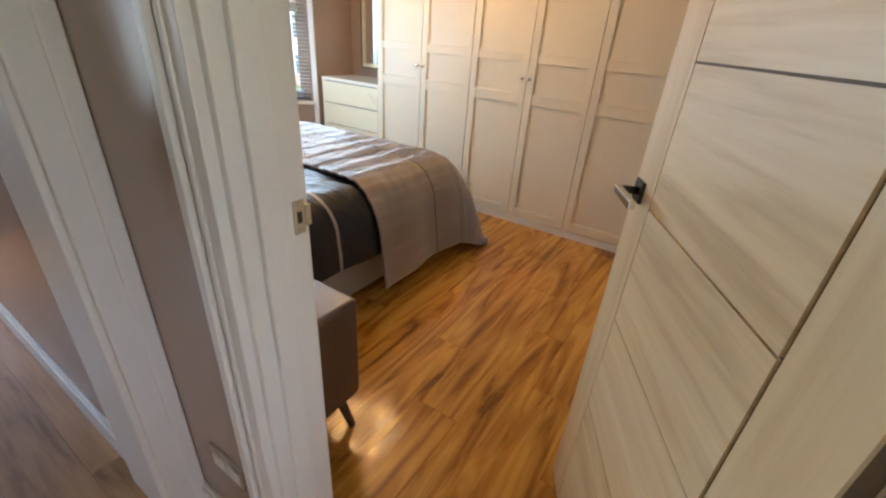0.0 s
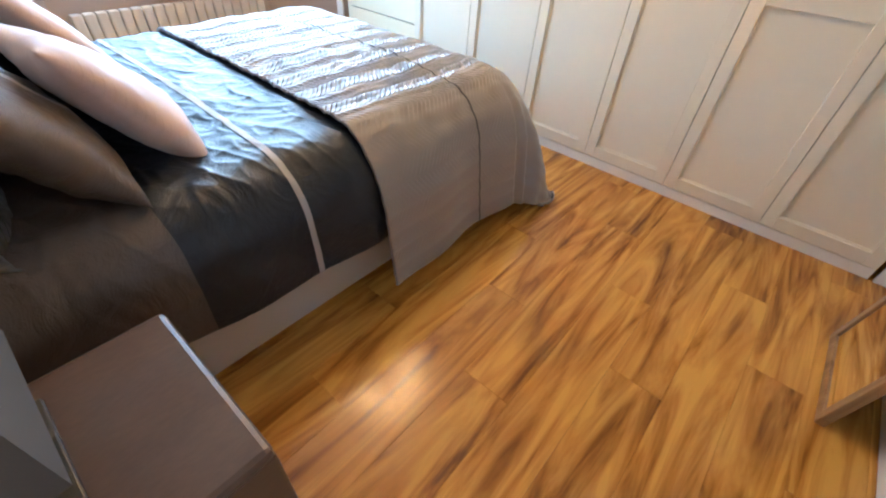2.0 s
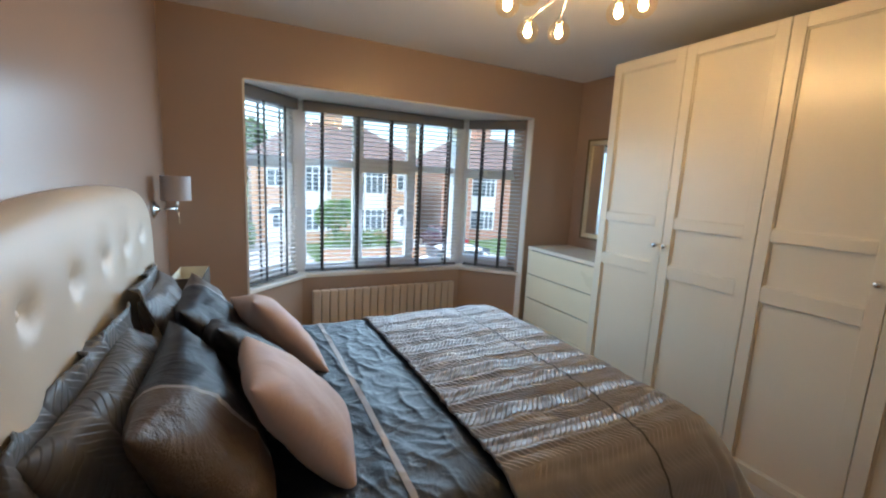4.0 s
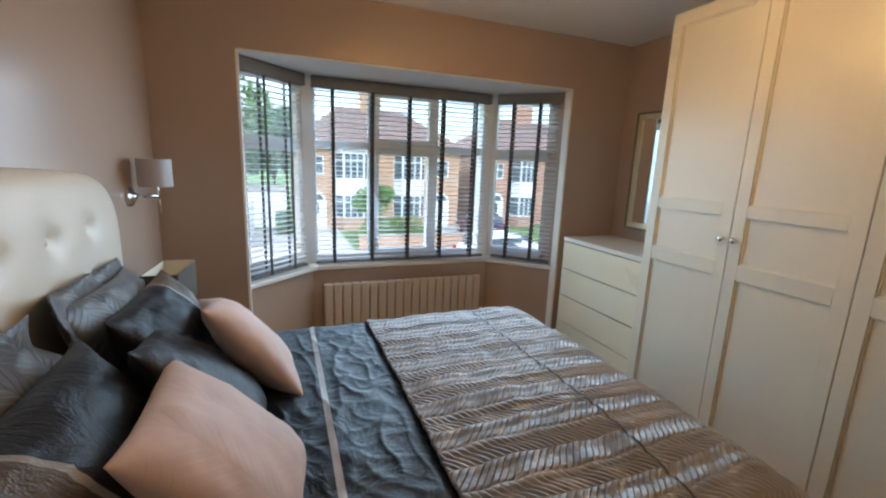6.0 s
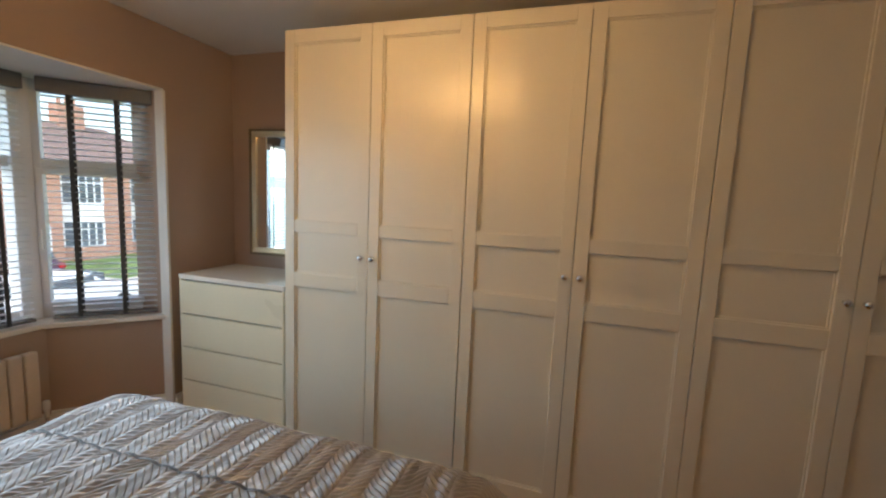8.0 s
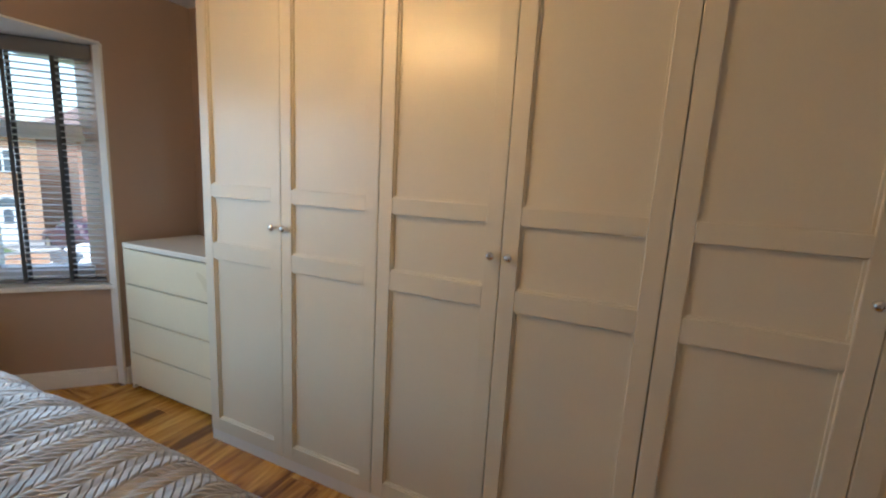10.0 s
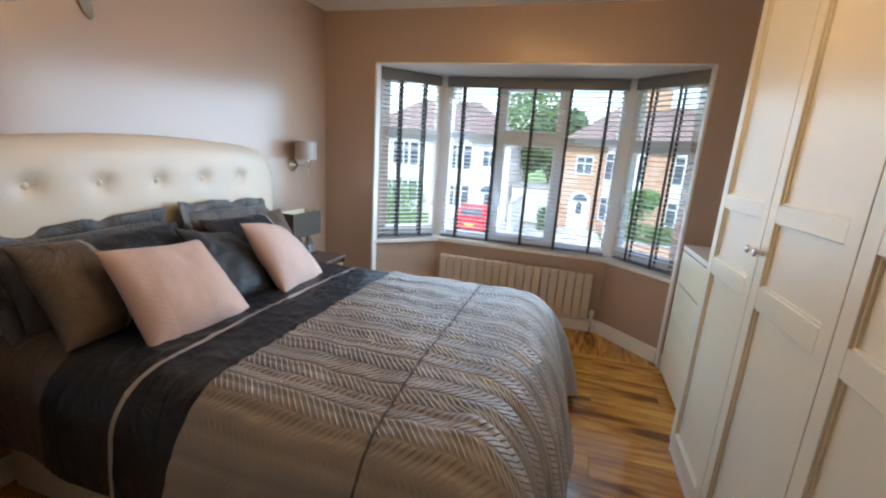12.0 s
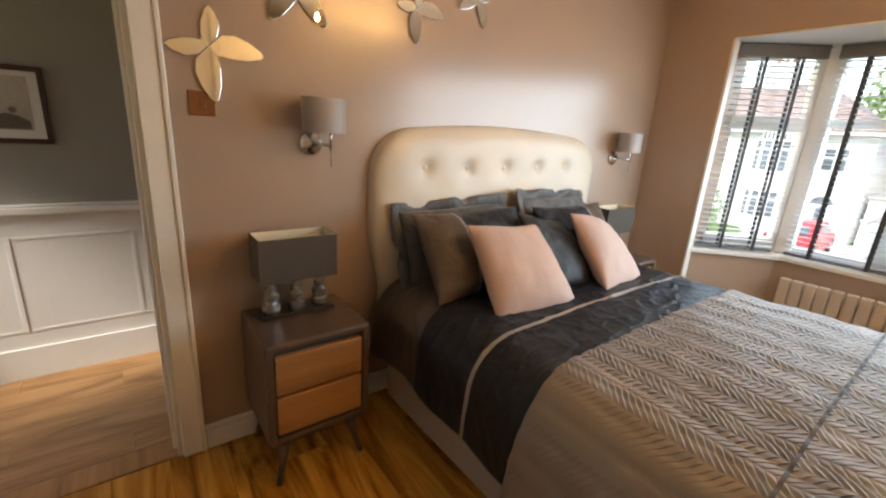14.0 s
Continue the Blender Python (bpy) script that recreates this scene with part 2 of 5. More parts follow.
def bricks(name, a, bcol, mortar):
    m, N, L = nodes_of(name)
    b = N["Principled BSDF"]
    tc = N.new("ShaderNodeTexCoord")
    mp = N.new("ShaderNodeMapping")
    mp.inputs["Rotation"].default_value = (radians(90), 0, radians(90))
    L.new(tc.outputs["Object"], mp.inputs["Vector"])
    sp = N.new("ShaderNodeSeparateXYZ")
    cb = N.new("ShaderNodeCombineXYZ")
    L.new(tc.outputs["Object"], sp.inputs[0])
    L.new(sp.outputs[1], cb.inputs[0])
    L.new(sp.outputs[2], cb.inputs[1])
    t = N.new("ShaderNodeTexBrick")
    t.inputs["Scale"].default_value = 1.0
    t.inputs["Brick Width"].default_value = 0.225
    t.inputs["Row Height"].default_value = 0.075
    t.inputs["Mortar Size"].default_value = 0.008
    t.inputs["Color1"].default_value = (*a, 1)
    t.inputs["Color2"].default_value = (*bcol, 1)
    t.inputs["Mortar"].default_value = (*mortar, 1)
    L.new(cb.outputs[0], t.inputs["Vector"])
    L.new(t.outputs["Color"], b.inputs["Base Color"])
    b.inputs["Roughness"].default_value = 0.85
    bump(N, L, b, t.outputs["Fac"], -0.4, 0.01)
    return m


M_WALL = mottled("taupe_silk_paint", (0.40, 0.295, 0.232), 0.24, vary=0.025, rvary=0.012, big=0.9, small=180, relief=0.05, depth=0.001, spec=0.85)
M_PALEWALL = mottled("pale_white_emulsion", (0.68, 0.66, 0.65), 0.5, vary=0.025, big=0.9, small=180, relief=0.05, depth=0.001)
M_HALLWALL = mottled("grey_green_paint", (0.30, 0.285, 0.255), 0.6, vary=0.04, big=0.9, small=180, relief=0.05, depth=0.001)
M_CEIL = mottled("white_ceiling_paint", (0.78, 0.77, 0.75), 0.8, vary=0.02, big=1.2, small=120, relief=0.1, depth=0.001)
M_TRIM = mottled("white_satin_woodwork", (0.78, 0.76, 0.72), 0.32, vary=0.03, big=3, small=90, relief=0.06, depth=0.001)
M_UPVC = mottled("white_plastic_frame", (0.8, 0.81, 0.82), 0.3, vary=0.015, small=60, relief=0.0)
M_WARD = mottled("off_white_foil", (0.72, 0.67, 0.545), 0.31, vary=0.02, big=2, small=140, relief=0.04, depth=0.0006, spec=0.85)
M_CARCASS = mottled("off_white_board", (0.70, 0.66, 0.58), 0.45, vary=0.02)
# dark beige that paints the shade seen in the gaps between wardrobe doors
M_GAPSHADE = mottled("beige_gap_shade", (0.20, 0.17, 0.135), 0.6, vary=0.08)
# near-black: painted shade in gaps and holes, also castors, pads and boards
M_DARKGAP = mottled("gap_shade_and_dark_parts", (0.05, 0.045, 0.04), 0.6, vary=0.1)
M_CHEST = mottled("cream_veneer", (0.78, 0.71, 0.53), 0.3, vary=0.03, big=2, small=60, relief=0.04, depth=0.0006)
M_CHESTTOP = mottled("pale_lacquer_top", (0.76, 0.72, 0.64), 0.18, vary=0.02, relief=0.0)
M_CHROME = mottled("polished_chrome", (0.78, 0.77, 0.75), 0.14, metal=1.0, vary=0.02, relief=0.0, rvary=0.04)
M_NICKEL = mottled("brushed_nickel", (0.62, 0.58, 0.52), 0.3, metal=1.0, vary=0.05, small=200, relief=0.03)
M_BLACKMETAL = mottled("dark_gunmetal", (0.06, 0.055, 0.05), 0.28, metal=0.6, vary=0.1, relief=0.0)
M_COPPER = mottled("copper_plate", (0.24, 0.105, 0.045), 0.35, metal=0.55, vary=0.1, small=150, relief=0.03)
M_FLOOR = timber("acacia_laminate", (0.155, 0.057, 0.010), (0.46, 0.208, 0.031), (0.66, 0.36, 0.064), 0.135, (7.5, 0.85, 7.5), 7.0, twist=2.5, relief=0.04, detail=4, fine=0.10, lo=0.32, hi=0.64)
M_FLOORBASE = mottled("dark_joint", (0.14, 0.07, 0.03), 0.7)
M_HALLFLOOR = timber("hall_laminate", (0.16, 0.075, 0.028), (0.36, 0.19, 0.075), (0.48, 0.28, 0.125), 0.33, (6.5, 0.95, 6.5), 8.0)
M_DOOR = timber("pale_limed_oak", (0.50, 0.375, 0.205), (0.68, 0.54, 0.325), (0.75, 0.63, 0.41), 0.45, (0.9, 1.0, 14.0), 5.0, per_piece=False, relief=0.3, twist=0.7)
M_STILE = timber("pale_oak_stile", (0.54, 0.40, 0.22), (0.65, 0.51, 0.30), (0.70, 0.57, 0.36), 0.45, (14.0, 1.0, 0.9), 5.0, per_piece=False, relief=0.25, twist=0.5)
M_GROOVE = mottled("dark_inlay_groove", (0.16, 0.10, 0.05), 0.6)
M_MIRRORFRAME = timber("brown_wood_frame", (0.16, 0.085, 0.035), (0.30, 0.175, 0.075), (0.38, 0.24, 0.11), 0.4, (20, 20, 1.2), 4.0, per_piece=False)
M_GOLD = mottled("champagne_gilt", (0.62, 0.52, 0.34), 0.32, metal=0.9, vary=0.12, big=8, small=80, relief=0.15)
M_GOLDDARK = mottled("aged_gilt_edge", (0.20, 0.15, 0.09), 0.45, metal=0.7, vary=0.2)
M_MIRROR = mottled("silvered_glass", (0.90, 0.91, 0.90), 0.015, metal=1.0, vary=0.0, relief=0.0, rvary=0.0)
M_NS = mottled("smoked_oak_body", (0.095, 0.060, 0.043), 0.36, vary=0.16, big=2.0, small=40, relief=0.12, depth=0.001, stretch=(3, 1, 3))
M_NSDRAWER = timber("tan_oak_drawer", (0.27, 0.125, 0.045), (0.36, 0.175, 0.062), (0.42, 0.22, 0.085), 0.35, (1.0, 14.0, 14.0), 4.0, per_piece=False)
M_SHADE = mottled("mole_grey_fabric", (0.075, 0.062, 0.05), 0.85, vary=0.08, small=400, relief=0.3, depth=0.0008)
M_SHADEIN = mottled("cream_shade_lining", (0.72, 0.68, 0.55), 0.7, vary=0.02)
M_SCONCE = mottled("grey_satin_shade", (0.36, 0.325, 0.32), 0.5, vary=0.05, small=300, relief=0.15, depth=0.0006, sheen=0.3)
M_CRYSTALBODY = mottled("smoked_crystal", (0.42, 0.41, 0.40), 0.12, metal=0.75, vary=0.25, big=30, small=90, relief=0.4, depth=0.002)
M_GLASS = clear_glass("window_glass", (0.97, 0.985, 0.98), 0.01)
M_GLOBE = clear_glass("amber_tinted_globe", (1.0, 0.93, 0.8), 0.02)
M_BULBOFF = clear_glass("clear_bulb_glass", (0.88, 0.88, 0.84), 0.03, 0.16)
M_BULB = glow("lit_filament_bulb", (1.0, 0.60, 0.24), BULB_STRENGTH)
M_HEADBOARD = mottled("cream_faux_leather", (0.66, 0.59, 0.49), 0.36, vary=0.03, big=2.5, small=260, relief=0.12, depth=0.0008, sheen=0.05)
M_DIVAN = mottled("pale_taupe_fabric", (0.47, 0.42, 0.36), 0.85, vary=0.05, small=350, relief=0.3, depth=0.001)
M_DUVET = woven("colour_block_cotton", [(0.37, (0.095, 0.076, 0.066)), (9, (0.011, 0.015, 0.024))], 0.38, 0.0, crease=0.55, spec=0.38)
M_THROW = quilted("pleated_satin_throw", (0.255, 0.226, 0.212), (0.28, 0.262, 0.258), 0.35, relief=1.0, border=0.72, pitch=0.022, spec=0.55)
M_THROWEDGE = mottled("charcoal_binding", (0.06, 0.058, 0.062), 0.6, vary=0.1, small=200, relief=0.2)
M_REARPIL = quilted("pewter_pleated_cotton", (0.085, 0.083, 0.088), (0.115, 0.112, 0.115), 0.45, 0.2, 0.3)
M_CBPIL = woven("dark_sateen_with_taupe_end", [(0.21, (0.11, 0.082, 0.064)), (0.226, (0.34, 0.32, 0.31)), (9, (0.013, 0.014, 0.020))], 0.42, 0.02, crease=0.7, spec=0.32)
M_STRIPE = mottled("pale_satin_stripe", (0.36, 0.34, 0.34), 0.5, vary=0.06, small=200, relief=0.1, depth=0.0006)
M_GREYPIL = woven("charcoal_sateen", [(9, (0.024, 0.026, 0.032))], 0.45, 0.04, crease=0.6, spec=0.32)
M_PINK = quilted("blush_pleated_velvet", (0.52, 0.375, 0.325), (0.54, 0.392, 0.342), 0.6, 0.02, 0.045, pitch=0.024, spec=0.3)
M_RAD = mottled("cream_radiator_enamel", (0.60, 0.52, 0.44), 0.38, vary=0.03, relief=0.03)
M_SLAT = mottled("silver_grey_slat", (0.68, 0.70, 0.72), 0.4, vary=0.03, relief=0.0)
M_TAPE = mottled("charcoal_ladder_tape", (0.055, 0.058, 0.062), 0.85, vary=0.1, small=300)
M_RAIL = mottled("grey_blind_valance", (0.16, 0.16, 0.165), 0.5, vary=0.06, relief=0.0)
M_PICFRAME = mottled("dark_mahogany_frame", (0.05, 0.022, 0.015), 0.35, vary=0.2)
M_MOUNT = mottled("white_card_mount", (0.72, 0.70, 0.66), 0.8, vary=0.02)
M_PRINT = mottled("pale_sepia_print", (0.42, 0.38, 0.32), 0.5, vary=0.12, big=6)
M_PRINTDARK = mottled("dark_sepia_shape", (0.12, 0.10, 0.085), 0.5, vary=0.2, big=9)
M_BRICK = bricks("orange_brick", (0.52, 0.29, 0.15), (0.43, 0.21, 0.11), (0.5, 0.45, 0.38))
M_BRICK2 = bricks("red_brick", (0.44, 0.2, 0.12), (0.36, 0.15, 0.095), (0.46, 0.42, 0.36))
M_RENDER = mottled("white_pebbledash", (0.76, 0.75, 0.72), 0.9, vary=0.05, small=25, relief=0.4, depth=0.01)
M_TILE = mottled("brown_roof_tile", (0.165, 0.115, 0.10), 0.85, vary=0.22, big=1.2, small=9, relief=0.6, depth=0.02, stretch=(3, 3, 8))
M_OUTGLASS = mottled("distant_window_pane", (0.10, 0.12, 0.14), 0.08, vary=0.3, big=1.0, relief=0.0)
M_ROAD = mottled("grey_asphalt", (0.085, 0.085, 0.088), 0.9, vary=0.15, big=0.4, small=40, relief=0.5, depth=0.004)
M_PAVE = mottled("pale_concrete_slab", (0.40, 0.385, 0.36), 0.9, vary=0.1, big=0.6, small=30, relief=0.3, depth=0.004)
M_GRASS = mottled("mown_grass", (0.10, 0.16, 0.045), 0.9, vary=0.3, big=0.7, small=30, relief=0.6, depth=0.03)
M_LEAF = mottled("fresh_green_leaf", (0.12, 0.21, 0.045), 0.6, vary=0.35, big=1.6, small=12, relief=0.0)
M_LEAFDK = mottled("deep_green_leaf", (0.085, 0.15, 0.05), 0.65, vary=0.35, big=1.2, small=12, relief=0.0)
M_BARK = mottled("brown_bark", (0.12, 0.08, 0.055), 0.9, vary=0.25, small=30, relief=0.6, depth=0.02)
M_REDCAR = mottled("red_car_paint", (0.62, 0.025, 0.03), 0.2, vary=0.02, relief=0.0)
M_DARKCAR = mottled("plum_car_paint", (0.06, 0.028, 0.045), 0.2, vary=0.02, relief=0.0)
M_WHITECAR = mottled("white_car_paint", (0.7, 0.7, 0.7), 0.2, vary=0.02, relief=0.0)
M_TYRE = mottled("black_rubber", (0.02, 0.02, 0.02), 0.8)
M_TAIL = mottled("red_lamp_lens", (0.35, 0.01, 0.012), 0.15, relief=0.0)
M_PLATE = mottled("yellow_plate", (0.7, 0.55, 0.08), 0.5, relief=0.0)


# ---- building helpers ----
def thing(name, at=(0, 0, 0), turn=0.0, label="", category="", group="", kind=""):
    ob = new(name)
    ob.empty_display_size = 0.1
    ob.matrix_world = pose(*at, 0, 0, turn)
    return tagged(ob, label, category, group, kind)


def part(name, bm, material, parent=None, label="", smooth=False, bevel=0.0):
    me = bpy.data.meshes.new(name)
    bm.normal_update()
    bm.to_mesh(me)
    bm.free()
    me.materials.append(material)
    if smooth:
        me.polygons.foreach_set("use_smooth", [True] * len(me.polygons))
    ob = new(name, me)
    if parent is not None:
        ob.parent = parent
    if bevel:
        md = ob.modifiers.new("soft_edge", "BEVEL")
        md.width, md.segments, md.limit_method = bevel, 2, "ANGLE"
    if label:
        tagged(ob, label)
    return ob


def box(bm, x0, x1, y0, y1, z0, z1, m=None):
    vs = [bm.verts.new(Vector(p) if m is None else m @ Vector(p)) for p in
          ((x0, y0, z0), (x1, y0, z0), (x1, y1, z0), (x0, y1, z0), (x0, y0, z1), (x1, y0, z1), (x1, y1, z1), (x0, y1, z1))]
    for f in ((0, 3, 2, 1), (4, 5, 6, 7), (0, 1, 5, 4), (1, 2, 6, 5), (2, 3, 7, 6), (3, 0, 4, 7)):
        bm.faces.new([vs[i] for i in f])
    return bm


def boxes(*dims, m=None):
    bm = bmesh.new()
    for d in dims:
        box(bm, *d, m=m)
    return bm


def lathe(profile, seg=20, m=None):
    """A turned solid about z from (radius, height) pairs."""
    bm = bmesh.new()
    rings = []
    for r, z in profile:
        rings.append([bm.verts.new((r * math.cos(2 * math.pi * i / seg), r * math.sin(2 * math.pi * i / seg), z)) for i in range(seg)])
    for a, b in zip(rings, rings[1:]):
        for i in range(seg):
            bm.faces.new((a[i], a[(i + 1) % seg], b[(i + 1) % seg], b[i]))
    bm.faces.new(list(reversed(rings[0])))
    bm.faces.new(rings[-1])
    if m is not None:
        bm.transform(m)
    return bm


def rod(a, b, r, seg=12):
    a, b = Vector(a), Vector(b)
    d = b - a
    q = d.to_track_quat("Z", "Y").to_matrix().to_4x4()
    return lathe([(r, 0), (r, d.length)], seg, Matrix.Translation(a) @ q)


def prism(outline, y0, y1, m=None):
    """An outline of (x, z) pairs drawn out from y0 to y1."""
    bm = bmesh.new()
    a = [bm.verts.new((x, y0, z)) for x, z in outline]
    b = [bm.verts.new((x, y1, z)) for x, z in outline]
    n = len(outline)
    bm.faces.new(a)
    bm.faces.new(list(reversed(b)))
    for i in range(n):
        bm.faces.new((a[i], b[i], b[(i + 1) % n], a[(i + 1) % n]))
    bmesh.ops.recalc_face_normals(bm, faces=bm.faces)
    if m is not None:
        bm.transform(m)
    return bm


def plan_prism(points, z0, z1):
    bm = bmesh.new()
    a = [bm.verts.new((x, y, z0)) for x, y in points]
    b = [bm.verts.new((x, y, z1)) for x, y in points]
    n = len(points)
    bm.faces.new(a)
    bm.faces.new(list(reversed(b)))
    for i in range(n):
        bm.faces.new((a[i], b[i], b[(i + 1) % n], a[(i + 1) % n]))
    bmesh.ops.recalc_face_normals(bm, faces=bm.faces)
    return bm


def structure(name, bm, material, label="", bevel=0.0, parent=None):
    ob = part(name, bm, material, parent, bevel=bevel)
    return tagged(ob, label, kind="structure") if parent is None else ob


# ---- shell: bedroom ----
WT = 0.28
SKEW = 0.06


def south_y(x):
    """The bed wall runs slightly out of square: its face at x."""
    return SKEW * max(0.0, 1 - x / 3.1)


structure("wall_west", boxes((-WT, 0, -0.13, BAY[0].y, -0.1, CEIL), (-WT, 0, BAY[3].y, ROOM_Y + 0.2, -0.1, CEIL),
                             (-WT, 0, BAY[0].y, BAY[3].y, BAY_TOP + 0.012, CEIL)), M_WALL, "taupe painted plaster wall with a wide bay opening")
structure("wall_south", plan_prism([(0, -0.13), (DOOR_L, -0.13), (DOOR_L, 0), (3.1, 0), (0, SKEW)], -0.1, CEIL), M_WALL, "taupe silk painted plaster wall behind the headboard")
structure("wall_south_door", boxes((DOOR_R, ROOM_X + 0.9, -0.13, 0, -0.1, CEIL), (DOOR_L, DOOR_R, -0.13, 0, DOOR_H, CEIL)), M_WALL, "taupe silk painted plaster wall over the doorway")
structure("wall_east", boxes((ROOM_X, ROOM_X + 0.15, 0, ROOM_Y + 0.2, -0.1, CEIL)), M_PALEWALL, "pale white painted plaster wall beside the door")
structure("wall_north", boxes((0, ROOM_X, ROOM_Y, ROOM_Y + 0.2, -0.1, CEIL)), M_WALL, "taupe painted plaster wall behind the wardrobes")
structure("ceiling", boxes((-WT, 5.2, -1.3, ROOM_Y + 0.2, CEIL, CEIL + 0.12)), M_CEIL, "plain white painted ceiling")
structure("bay_soffit", plan_prism([(0.0, BAY[0].y), (-0.07, BAY[0].y), (-0.8, 0.7), (-0.8, 2.7), (-0.07, BAY[3].y), (0.0, BAY[3].y)], BAY_TOP, BAY_TOP + 0.01), M_CEIL, "white painted soffit over the bay")
structure("bay_roof", boxes((-1.0, -WT - 0.003, 0.2, 3.2, BAY_TOP + 0.02, CEIL + 0.1)), M_RENDER, "boarded roof of the bay window")
# white plaster reveals at both ends of the opening
structure("reveal_trim", boxes((-0.0705, 0.003, BAY[0].y - 0.008, BAY[0].y + 0.006, 0.0, BAY_TOP), (-0.0705, 0.003, BAY[3].y - 0.006, BAY[3].y + 0.008, 0.0, BAY_TOP)), M_TRIM, "white painted reveal edges of the bay opening")
# low walls under the windows and the bay's floor
BAYOUT = [Vector((-0.28, 0.30, 0)), Vector((-0.775, 0.82, 0)), Vector((-0.775, 2.575, 0)), Vector((-0.28, 3.1, 0))]
structure("wall_bay", plan_prism([tuple(p.xy) for p in BAY] + [tuple(p.xy) for p in reversed(BAYOUT)], -0.1, SILL - 0.03), M_WALL, "taupe painted low wall under the bay window")


def seg_frame(a, b):
    """Local axes along one side of the bay: x along it, y outwards, z up."""
    d = (b - a).normalized()
    n = Vector((-d.y, d.x, 0))
    if n.x > 0:
        n = -n
    return Matrix(((d.x, n.x, 0, a.x), (d.y, n.y, 0, a.y), (0, 0, 1, 0), (0, 0, 0, 1))), (b - a).length


sill_in = [Vector((0.012, 0.505, 0)), Vector((-0.455, 0.965, 0)), Vector((-0.455, 2.41, 0)), Vector((0.012, 2.895, 0))]
sill_out = [Vector((-0.2, 0.36, 0)), Vector((-0.70, 0.86, 0)), Vector((-0.70, 2.515, 0)), Vector((-0.2, 3.04, 0))]
structure("window_sill", plan_prism([(0.0, 0.522), (-0.035, 0.522)] + [tuple(p.xy) for p in sill_in[1:3]] + [(-0.035, 2.848), (0.0, 2.848), (-0.1, 2.93)] + [tuple(p.xy) for p in reversed(sill_out[1:3])] + [(-0.1, 0.44)], SILL - 0.03, SILL), M_TRIM, "white painted window board", bevel=0.004)


def window_side(name, a, b, lights, opening_top, opening_low):
    """One glazed side of the bay: white frame, a transom, panes; some lights are sashes with their own frame."""
    m, length = seg_frame(a, b)
    ob = thing(name, label="white plastic framed window with clear panes", kind="structure")
    y0, y1, z0, z1, zt = 0.125, 0.19, SILL, BAY_TOP - 0.002, 1.60
    x0, x1 = -0.06, length + 0.06
    f = bmesh.new()
    box(f, x0, x1, y0, y1, z0, z0 + 0.06, m)
    box(f, x0, x1, y0, y1, z1 - 0.06, z1, m)
    edges = [x0 + (x1 - x0) * i / lights for i in range(lights + 1)]
    for i, e in enumerate(edges):
        w = 0.055 if i in (0, lights) else 0.026
        box(f, max(e - w, x0), min(e + w, x1), y0 + 0.002, y1 - 0.002, z0 + 0.06, z1 - 0.06, m)
    for p, q in zip(edges, edges[1:]):
        box(f, p + 0.025, q - 0.025, y0 + 0.004, y1 - 0.004, zt - 0.032, zt + 0.032, m)
    part("window_frame", f, M_UPVC, ob, bevel=0.004)
    for i, (p, q) in enumerate(zip(edges, edges[1:])):
        for lo, hi, own in ((z0 + 0.06, zt - 0.032, i in opening_low), (zt + 0.032, z1 - 0.06, i in opening_top)):
            s, e = p + 0.026, q - 0.026
            if own:
                g = bmesh.new()
                for d in ((s, e, lo, lo + 0.034), (s, e, hi - 0.034, hi), (s, s + 0.034, lo + 0.034, hi - 0.034), (e - 0.034, e, lo + 0.034, hi - 0.034)):
                    box(g, d[0], d[1], y0 - 0.012, y1 - 0.01, d[2], d[3], m)
                part("sash", g, M_UPVC, ob, bevel=0.004)
                s, e, lo, hi = s + 0.030, e - 0.030, lo + 0.030, hi - 0.030
                if hi - lo > 0.5:
                    hd = boxes((s - 0.026, s - 0.006, y0 - 0.04, y0 - 0.011, (lo + hi) / 2 - 0.06, (lo + hi) / 2 + 0.06), m=m)
                    part("handle", hd, M_UPVC, ob, bevel=0.003)
            part("pane", boxes((s, e, y0 + 0.03, y0 + 0.036, lo, hi), m=m), M_GLASS, ob)
    return ob


window_side("window_1", BAY[0], BAY[1], 1, (), (0,))
window_side("window_2", BAY[1], BAY[2], 3, (1,), (1,))
window_side("window_3", BAY[2], BAY[3], 1, (), (0,))
posts = bmesh.new()
for p in (BAY[1], BAY[2]):
    box(posts, p.x - 0.2, p.x - 0.1, p.y - 0.05, p.y + 0.05, SILL, BAY_TOP - 0.003)
structure("bay_corner_trim", posts, M_UPVC, "white corner posts of the bay window", bevel=0.006)


